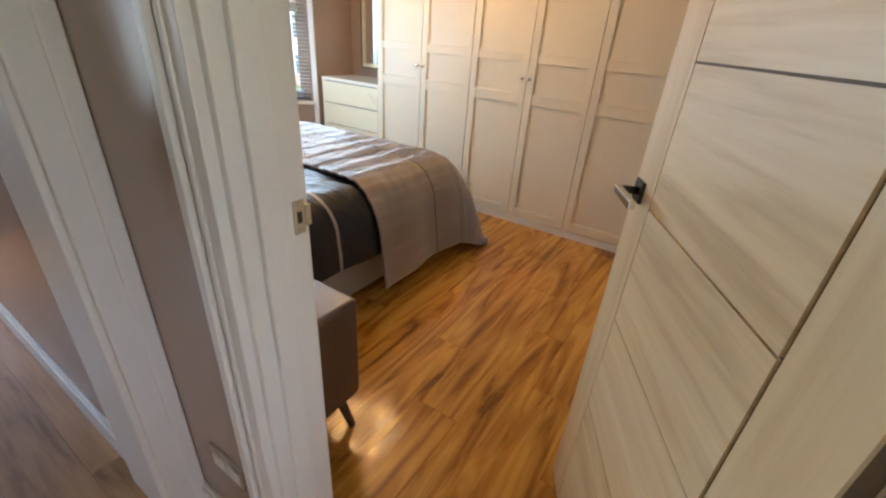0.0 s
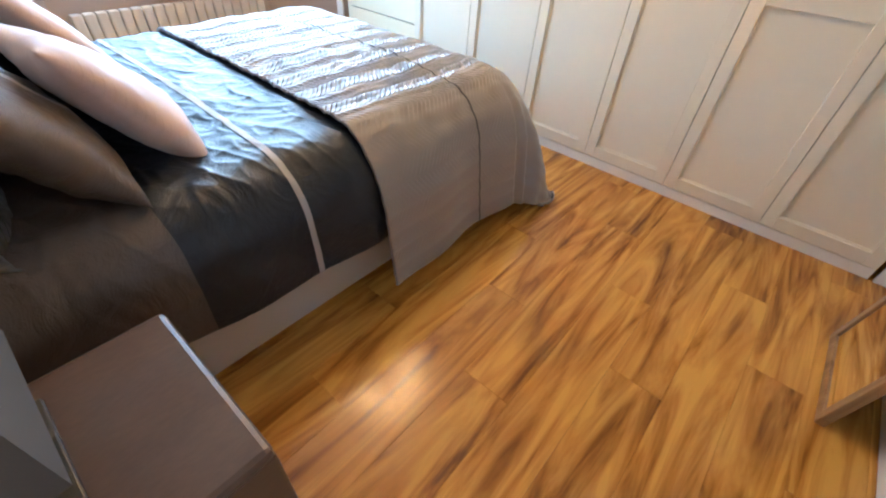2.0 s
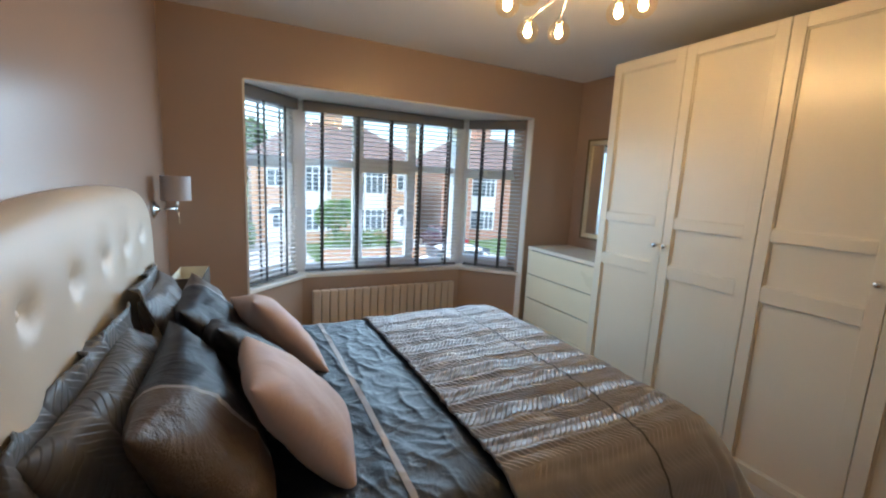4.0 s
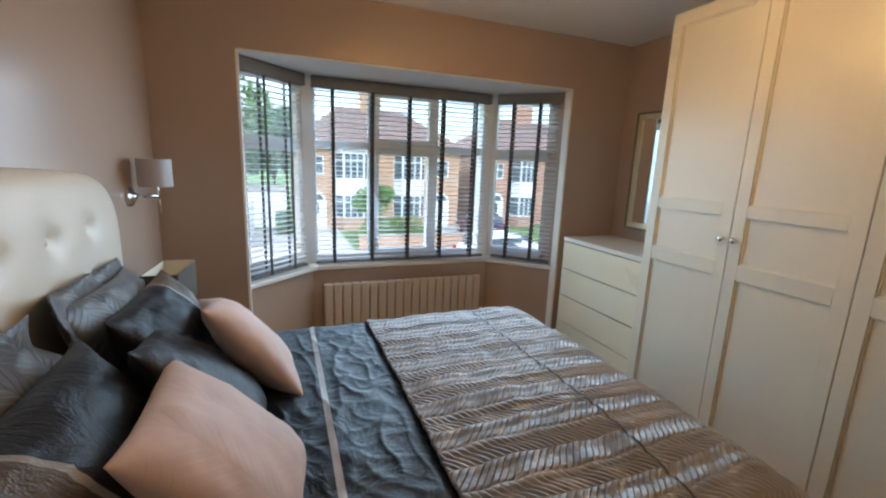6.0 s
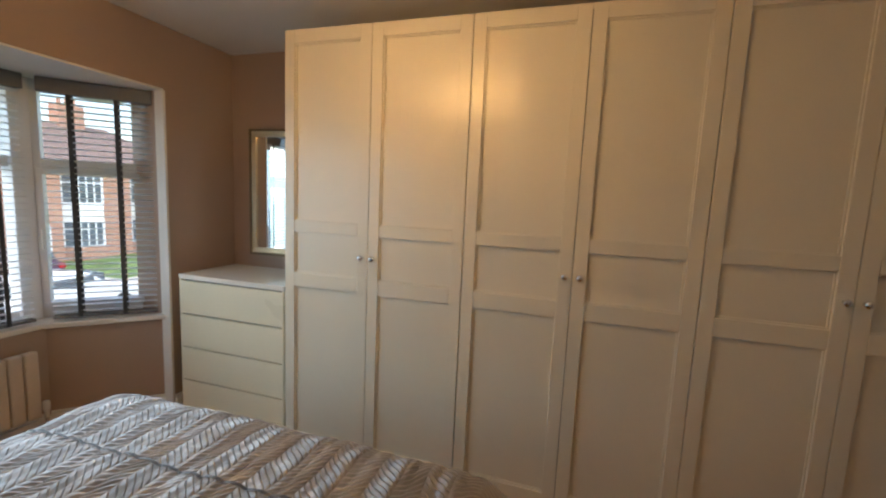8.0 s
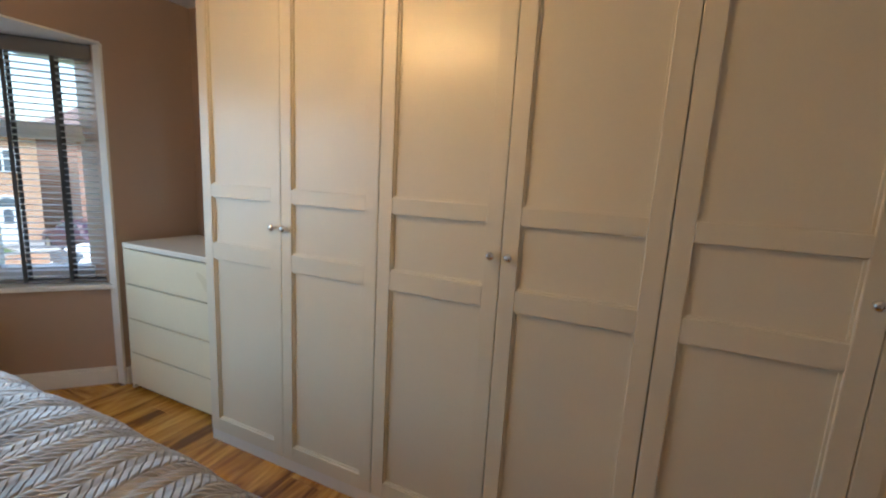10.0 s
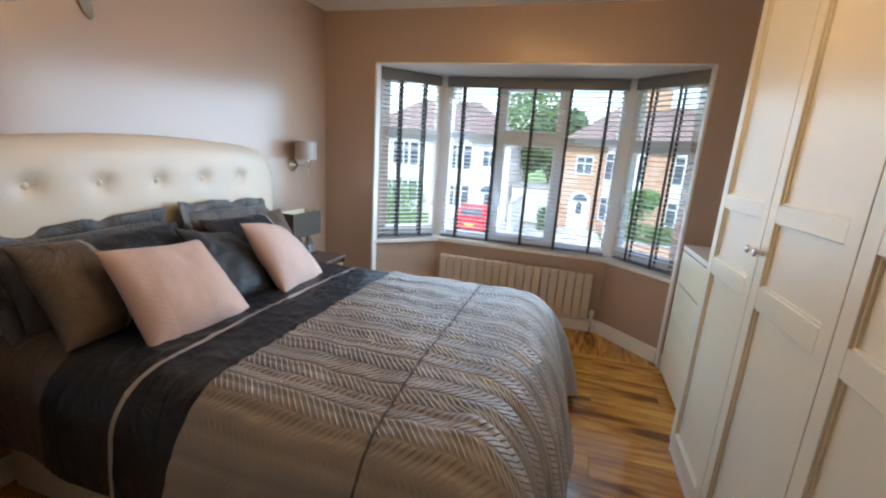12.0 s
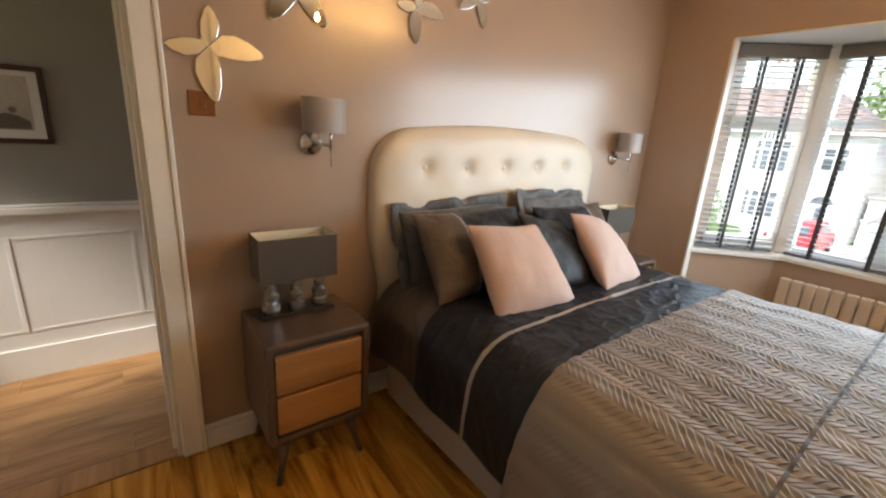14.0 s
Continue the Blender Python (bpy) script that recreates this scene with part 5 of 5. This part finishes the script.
# ---- street outside ----
structure("ground", boxes((-400, 400, -400, 400, GROUND - 0.5, GROUND)), M_GRASS, "grass and gardens out to the horizon")
structure("wall_lower_storey", boxes((-0.28, 5.2, -3.1, 3.6, GROUND - 0.1, -0.13)), M_BRICK, "brick lower storey of the house")
structure("road", boxes((-14.5, -7.5, -120, 120, GROUND - 0.2, GROUND + 0.012)), M_ROAD, "grey asphalt road")
structure("pavement", boxes((-16.6, -14.5, -120, 120, GROUND - 0.2, GROUND + 0.10), (-7.5, -5.5, -120, 120, GROUND - 0.2, GROUND + 0.10)), M_PAVE, "pale concrete pavement with a kerb")
structure("driveway", boxes((-23.9, -16.6, -5.6, 3.9, GROUND - 0.2, GROUND + 0.06), (-23.9, -16.6, 10.2, 14.2, GROUND - 0.2, GROUND + 0.06)), M_PAVE, "pale concrete driveways")


def casement(parent, y0, y1, z0, z1, x, bars, transom=True):
    w = part("window", boxes((x, x + 0.05, y0, y1, z0, z0 + 0.07), (x, x + 0.05, y0, y1, z1 - 0.07, z1), *[(x, x + 0.05, y0 + (y1 - y0 - 0.07) * i / bars, y0 + (y1 - y0 - 0.07) * i / bars + 0.07, z0 + 0.07, z1 - 0.07) for i in range(bars + 1)],
                          *([(x, x + 0.045, y0 + 0.07, y1 - 0.07, z1 - 0.48, z1 - 0.42)] if transom else [])), M_UPVC, parent)
    part("pane", boxes((x - 0.004, x + 0.012, y0 + 0.03, y1 - 0.03, z0 + 0.03, z1 - 0.03)), M_OUTGLASS, w)
    return w


def semi_house(name, yc, label, wall_mat, upper_mat, flip_doors=False, x_front=-24.0, chimneys=True):
    """A pair of two-storey houses with curved bays, arched porches and a hipped tile roof."""
    ob = thing(name, (x_front, yc, GROUND), label=label, category="house", group="houses across the street")
    half, depth, eave, ridge = 5.4, 8.0, 5.25, 7.9
    part("wall", boxes((-depth, 0, -half, half, -0.3, eave)), wall_mat, ob)
    bm = bmesh.new()
    e = [bm.verts.new(p) for p in ((0.45, -half - 0.4, eave - 0.05), (0.45, half + 0.4, eave - 0.05), (-depth - 0.4, half + 0.4, eave - 0.05), (-depth - 0.4, -half - 0.4, eave - 0.05))]
    r = [bm.verts.new(p) for p in ((-depth / 2, -half + 3.2, ridge), (-depth / 2, half - 3.2, ridge))]
    for f in ((e[0], e[1], r[1], r[0]), (e[1], e[2], r[1]), (e[2], e[3], r[0], r[1]), (e[3], e[0], r[0]), (e[3], e[2], e[1], e[0])):
        bm.faces.new(f)
    bmesh.ops.recalc_face_normals(bm, faces=bm.faces)
    roof = part("roof", bm, M_TILE, ob)
    part("gutter", boxes((0.40, 0.5, -half - 0.4, half + 0.4, eave - 0.14, eave - 0.04)), M_UPVC, ob)
    if chimneys:
        part("chimney", boxes((-depth / 2 - 0.45, -depth / 2 + 0.45, -0.7, 0.7, ridge - 0.6, ridge + 1.1)), wall_mat, roof)
        for py in (-0.4, 0.0, 0.4):
            part("chimney_pot", lathe([(0.13, 0), (0.10, 0.4), (0.12, 0.45)], 10, pose(-depth / 2, py, ridge + 1.1)), M_BRICK2, roof)
    for s in (-1, 1):
        bc = s * 1.85
        pts = [(0.0, bc - 1.05), (0.62, bc - 0.62), (0.62, bc + 0.62), (0.0, bc + 1.05)]
        part("bay", plan_prism(pts, 0.0, 0.75), wall_mat, ob)
        part("bay", plan_prism(pts, 2.2, 3.15), upper_mat, ob, "white rendered band between the bay windows")
        part("bay", plan_prism(pts, 4.75, eave - 0.06), upper_mat, ob)
        for k in range(8):
            y = bc - 0.6 + k * 1.2 / 7
            part("timber_board", boxes((0.615, 0.65, y - 0.035, y + 0.035, 4.79, eave - 0.08)), M_DARKGAP, ob, "black painted timber board")
        for z0, z1 in ((0.75, 2.2), (3.15, 4.75)):
            casement(ob, bc - 0.62, bc + 0.62, z0, z1, 0.57, 3)
            for sy in (-1, 1):
                a, b = Vector((0.0, bc + sy * 1.05, 0)), Vector((0.62, bc + sy * 0.62, 0))
                d = (b - a).normalized()
                n = Vector((d.y, -d.x, 0)) * (-sy)
                m = Matrix(((d.x, n.x, 0, a.x), (d.y, n.y, 0, a.y), (0, 0, 1, 0), (0, 0, 0, 1)))
                ln = (b - a).length
                part("bay_window", boxes((0, ln, -0.03, 0.03, z0, z0 + 0.07), (0, ln, -0.03, 0.03, z1 - 0.07, z1), (0, 0.06, -0.03, 0.03, z0 + 0.07, z1 - 0.07), (ln - 0.06, ln, -0.03, 0.03, z0 + 0.07, z1 - 0.07), (0.06, ln - 0.06, -0.025, 0.025, z1 - 0.48, z1 - 0.42), m=m), M_UPVC, ob)
                part("bay_pane", boxes((0.03, ln - 0.03, -0.008, 0.008, z0 + 0.03, z1 - 0.03), m=m), M_OUTGLASS, ob)
        dc = s * 4.1
        arch = [(-0.62, 0.0), (0.62, 0.0), (0.62, 1.75)] + [(0.62 * math.cos(a * math.pi / 10), 1.75 + 0.62 * math.sin(a * math.pi / 10)) for a in range(1, 10)] + [(-0.62, 1.75)]
        m = Matrix(((0, 1, 0, 0), (1, 0, 0, dc), (0, 0, 1, 0), (0, 0, 0, 1)))
        dr = part("porch_door", prism(arch, 0.0, 0.04, m), M_UPVC, ob, "white arched entrance")
        part("door_glass", prism([(x * 0.28, 1.0 + z * 0.3) for x, z in arch], 0.04, 0.05, m), M_OUTGLASS, dr)
        part("fan_light", prism([(0.45 * math.cos(a * math.pi / 10), 1.8 + 0.42 * math.sin(a * math.pi / 10)) for a in range(0, 11)], 0.04, 0.05, m), M_OUTGLASS, dr)
        casement(ob, dc - 0.5, dc + 0.5, 3.4, 4.5, 0.0, 2)
    return ob


semi_house("semi_detached_house", 6.75, "orange brick semi with white bays and tiled roof", M_BRICK, M_RENDER)
semi_house("semi_detached_house", -7.3, "white rendered semi with bays and tiled roof", M_RENDER, M_RENDER)
semi_house("semi_detached_house", 19.2, "red brick semi with bays and tiled roof", M_BRICK2, M_RENDER)
semi_house("semi_detached_house", -20.6, "brick semi further along the street", M_BRICK, M_RENDER)
semi_house("semi_detached_house", 32.5, "brick semi at the far end of the street", M_BRICK, M_RENDER)

gar = thing("garage", (-25.0, -0.25, GROUND), label="low white rendered garage between the houses", category="garage")
part("wall", boxes((-4.5, 0, -1.45, 1.35, -0.2, 2.25)), M_RENDER, gar)
part("roof", boxes((-4.6, 0.12, -1.5, 1.4, 2.25, 2.4)), M_PAVE, gar)
part("door", boxes((0.0, 0.03, -1.1, 1.0, 0.05, 1.95), *[(0.03, 0.045, -1.1, 1.0, 0.05 + 0.24 * i, 0.25 + 0.24 * i) for i in range(8)]), M_UPVC, gar, "white ribbed garage door")
fence = thing("garden_wall", (-19.0, -0.1, GROUND), label="white rendered garden wall beside the drive", category="garden wall")
part("wall", boxes((-4.6, -0.1, -0.9, -0.75, -0.1, 1.75)), M_RENDER, fence)
part("coping", boxes((-4.65, -0.05, -0.95, -0.70, 1.75, 1.82)), M_PAVE, fence)
low_wall = thing("low_brick_wall", (-16.75, 6.3, GROUND), label="low orange brick front garden wall", category="garden wall")
part("wall", boxes((-0.22, 0.0, -2.2, 3.3, -0.1, 0.75)), M_BRICK, low_wall)
part("coping", boxes((-0.26, 0.04, -2.24, 3.34, 0.75, 0.82)), M_PAVE, low_wall)


def car(at, turn, paint, label):
    ob = thing("parked_car", at, turn, label, "car", "parked cars")
    prof = [(-2.0, 0.32), (-2.02, 0.62), (-1.92, 0.86), (-1.55, 0.95), (-1.25, 1.36), (-0.8, 1.46), (0.35, 1.44), (0.95, 1.0), (1.75, 0.86), (2.0, 0.66), (2.02, 0.34), (1.6, 0.24), (-1.7, 0.24)]
    bm = bmesh.new()
    rows = []
    for y, sx in ((-0.84, 0.93), (-0.72, 1.0), (0.0, 1.015), (0.72, 1.0), (0.84, 0.93)):
        rows.append([bm.verts.new((x * sx, y * (1 - 0.16 * max(0, z - 0.9)), 0.24 + (z - 0.24) * (1.0 if abs(y) < 0.8 else 0.95))) for x, z in prof])
    for a, b in zip(rows, rows[1:]):
        for i in range(len(prof)):
            bm.faces.new((a[i], a[(i + 1) % len(prof)], b[(i + 1) % len(prof)], b[i]))
    bm.faces.new(rows[0])
    bm.faces.new(list(reversed(rows[-1])))
    bmesh.ops.recalc_face_normals(bm, faces=bm.faces)
    body = part("body", bm, paint, ob, smooth=False, bevel=0.04)
    part("rear_window", boxes((-1.62, -1.22, -0.56, 0.56, 0.99, 1.32), m=pose(-0.05, 0, 0.0)), M_OUTGLASS, body)
    part("windscreen", boxes((0.42, 0.9, -0.58, 0.58, 1.05, 1.36)), M_OUTGLASS, body)
    for s in (-1, 1):
        part("side_window", boxes((-1.05, 0.45, s * 0.78 - 0.02, s * 0.78 + 0.02, 0.98, 1.34)), M_OUTGLASS, body)
        part("tail_light", boxes((-2.03, -1.93, s * 0.66 - 0.12, s * 0.66 + 0.12, 0.66, 0.86)), M_TAIL, body, bevel=0.02)
        for x in (-1.3, 1.3):
            wh = part("wheel", lathe([(0.12, 0), (0.30, 0.0), (0.32, 0.03), (0.32, 0.17), (0.30, 0.2), (0.12, 0.2)], 20, pose(x, s * 0.74 + 0.1, 0.32, 90, 0, 0)), M_TYRE, ob, "black tyre")
            part("rim", lathe([(0.05, -0.01), (0.2, -0.01), (0.2, 0.21), (0.05, 0.21)], 14, pose(x, s * 0.74 + 0.1, 0.32, 90, 0, 0)), M_NICKEL, wh)
    part("number_plate", boxes((-2.06, -2.03, -0.26, 0.26, 0.52, 0.63)), M_PLATE, body, "yellow number plate")
    return ob


car((-19.6, -2.75, GROUND + 0.06), 180, M_REDCAR, "red hatchback parked on a drive")
car((-19.8, 11.9, GROUND + 0.06), 180, M_DARKCAR, "plum hatchback parked on a drive")
car((-12.8, 9.6, GROUND + 0.012), 90, M_WHITECAR, "white car parked at the kerb")


def leaf_mass(parent, name, blobs, count, size, mat, seed):
    rnd = random.Random(seed)
    verts, faces = [], []
    for k in range(count):
        c, rx, ry, rz = blobs[rnd.randrange(len(blobs))]
        while True:
            p = Vector((rnd.uniform(-1, 1), rnd.uniform(-1, 1), rnd.uniform(-1, 1)))
            if 0.35 < p.length < 1.0:
                break
        p = Vector((c[0] + p.x * rx, c[1] + p.y * ry, c[2] + p.z * rz))
        q = Euler((rnd.uniform(0, 6.3), rnd.uniform(0, 6.3), rnd.uniform(0, 6.3))).to_matrix()
        s = size * rnd.uniform(0.6, 1.4)
        i = len(verts)
        for lx, ly, lz in ((-0.5, 0, 0), (0, -0.28, 0.05), (0.6, 0, 0), (0, 0.28, 0.05)):
            verts.append(p + q @ Vector((lx * s, ly * s, lz * s)))
        faces.append((i, i + 1, i + 2, i + 3))
    me = bpy.data.meshes.new(name)
    me.from_pydata([tuple(v) for v in verts], [], faces)
    me.materials.append(mat)
    ob = new(name, me)
    if parent is not None:
        ob.parent = parent
    return ob


def garden_tree(at, trunk_h, blobs, count, size, mat, label, seed, category="tree"):
    ob = thing("garden_tree", at, 0, label, category, "street planting")
    rnd = random.Random(seed)
    tr = rod((0, 0, -0.05), (0.05, 0.03, trunk_h), 0.09, 10)
    part("trunk", tr, M_BARK, ob, smooth=True)
    for k in range(5):
        c, rx, ry, rz = blobs[k % len(blobs)]
        part("limb", rod((0.04, 0.02, trunk_h * 0.75), (c[0] + rnd.uniform(-0.4, 0.4) * rx, c[1] + rnd.uniform(-0.4, 0.4) * ry, c[2] + rnd.uniform(-0.2, 0.5) * rz), 0.035, 8), M_BARK, ob, smooth=True)
    tagged(leaf_mass(ob, "crown", blobs, count, size, mat, seed), "loose leafy crown")
    return ob


garden_tree((-17.8, 4.9, GROUND), 1.6, [((0, 0, 2.35), 0.85, 0.95, 0.75), ((0.2, 0.5, 2.7), 0.5, 0.55, 0.45), ((-0.1, -0.5, 2.2), 0.55, 0.5, 0.5)], 2600, 0.16, M_LEAF, "small bright green front garden tree", 3)
garden_tree((-30.5, 0.2, GROUND), 3.5, [((0, 0, 5.4), 2.4, 2.2, 2.4), ((0.5, 1.2, 6.6), 1.4, 1.3, 1.3), ((0, -1.4, 4.6), 1.6, 1.4, 1.5)], 3800, 0.34, M_LEAFDK, "tall dark green tree behind the garage", 5)
garden_tree((-33.0, 13.2, GROUND), 3.0, [((0, 0, 4.4), 2.0, 2.2, 2.0), ((0, 1.4, 3.6), 1.6, 1.3, 1.3)], 2600, 0.34, M_LEAFDK, "green tree between the brick houses", 7)
garden_tree((-38.0, -2.5, GROUND), 5.0, [((0, 0, 8.0), 3.0, 3.0, 3.0), ((0, 2.0, 6.5), 2.2, 2.0, 2.2)], 3200, 0.42, M_LEAF, "tall pale green tree beyond the roofs", 9)
for nm, at, dims, mat, lab, seed, cnt in (("hedge", (-17.2, 5.9, GROUND), (0.5, 1.6, 0.85), M_LEAF, "clipped green front garden hedge", 11, 3400),
                                          ("hedge", (-18.4, -7.4, GROUND), (0.7, 2.0, 1.35), M_LEAF, "tall bright green boundary hedge", 13, 4200),
                                          ("hedge", (-22.0, 0.9, GROUND), (0.6, 0.55, 0.75), M_LEAFDK, "dark green shrub beside the garage", 15, 1500)):
    h = thing(nm, at, 0, lab, "hedge", "street planting")
    tagged(leaf_mass(h, "foliage", [((0, y * dims[1] * 0.7, dims[2]), dims[0], dims[1] * 0.45, dims[2]) for y in (-1, -0.4, 0.2, 0.8)], cnt, 0.13, mat, seed), "dense small leaves")
    part("stem", rod((0, 0, 0), (0, 0, dims[2]), 0.05, 8), M_BARK, h)

# ---- floors: laid last, board by board ----
structure("floor", boxes((-0.47, ROOM_X, -0.13, ROOM_Y, -0.12, -0.010)), M_FLOORBASE, "warm acacia laminate floor")
structure("floor_landing", boxes((-0.4, 5.2, -3.1, -0.131, -0.12, -0.010)), M_FLOORBASE, "oak laminate floor of the landing")


def boards(parent_name, x0, x1, y0, y1, width, mat, lengthways_x, seed, keep=None):
    """Planks in staggered rows, cut to the room, on shared meshes of a few lengths."""
    rnd = random.Random(seed)
    parent = bpy.data.objects[parent_name]
    meshes = {}

    def plank_mesh(length, w):
        key = (round(length, 3), round(w, 3))
        if key not in meshes:
            bm = bmesh.new()
            c = 0.0012
            lo = [bm.verts.new(p) for p in ((0, 0, -0.010), (w, 0, -0.010), (w, length, -0.010), (0, length, -0.010))]
            md = [bm.verts.new(p) for p in ((0, 0, -c), (w, 0, -c), (w, length, -c), (0, length, -c))]
            hi = [bm.verts.new(p) for p in ((c, c, 0), (w - c, c, 0), (w - c, length - c, 0), (c, length - c, 0))]
            bm.faces.new(hi)
            for a, b in ((lo, md), (md, hi)):
                for i in range(4):
                    bm.faces.new((a[i], a[(i + 1) % 4], b[(i + 1) % 4], b[i]))
            me = bpy.data.meshes.new("plank")
            bm.to_mesh(me)
            bm.free()
            me.materials.append(mat)
            meshes[key] = me
        return meshes[key]
    u0, u1, v0, v1 = (y0, y1, x0, x1) if lengthways_x else (x0, x1, y0, y1)
    u = u0
    r = 0
    while u < u1 - 0.02:
        w = min(width, u1 - u)
        v = v0 - (r * 0.41 % 1.2)
        while v < v1 - 0.02:
            a, b = max(v, v0), min(v + 1.2, v1)
            if b - a > 0.03 and (keep is None or keep(u, a, b)):
                ob = new("plank", plank_mesh(round(b - a, 3) - 0.0006, round(w, 3) - 0.0006))
                ob.parent = parent
                ob.matrix_local = pose(u, a, 0) if not lengthways_x else pose(b, u, 0, 0, 0, 90)
            v += 1.2
        u += width
        r += 1


boards("floor", 0.0, ROOM_X, 0.0, ROOM_Y - 0.0, 0.192, M_FLOOR, False, 1)
boards("floor", -0.47, 0.0, BAY[0].y + 0.02, BAY[3].y - 0.02, 0.192, M_FLOOR, True, 2)
boards("floor_landing", 2.62, 5.0, -1.07, -0.131, 0.192, M_HALLFLOOR, True, 3)
boards("floor_landing", -0.3, 2.62, -3.0, -0.131, 0.192, M_HALLFLOOR, True, 4)
structure("threshold_trim", boxes((DOOR_L + 0.028, DOOR_R - 0.028, -0.125, -0.004, -0.011, 0.004)), M_HALLFLOOR, "flat wooden threshold strip in the doorway", bevel=0.002)
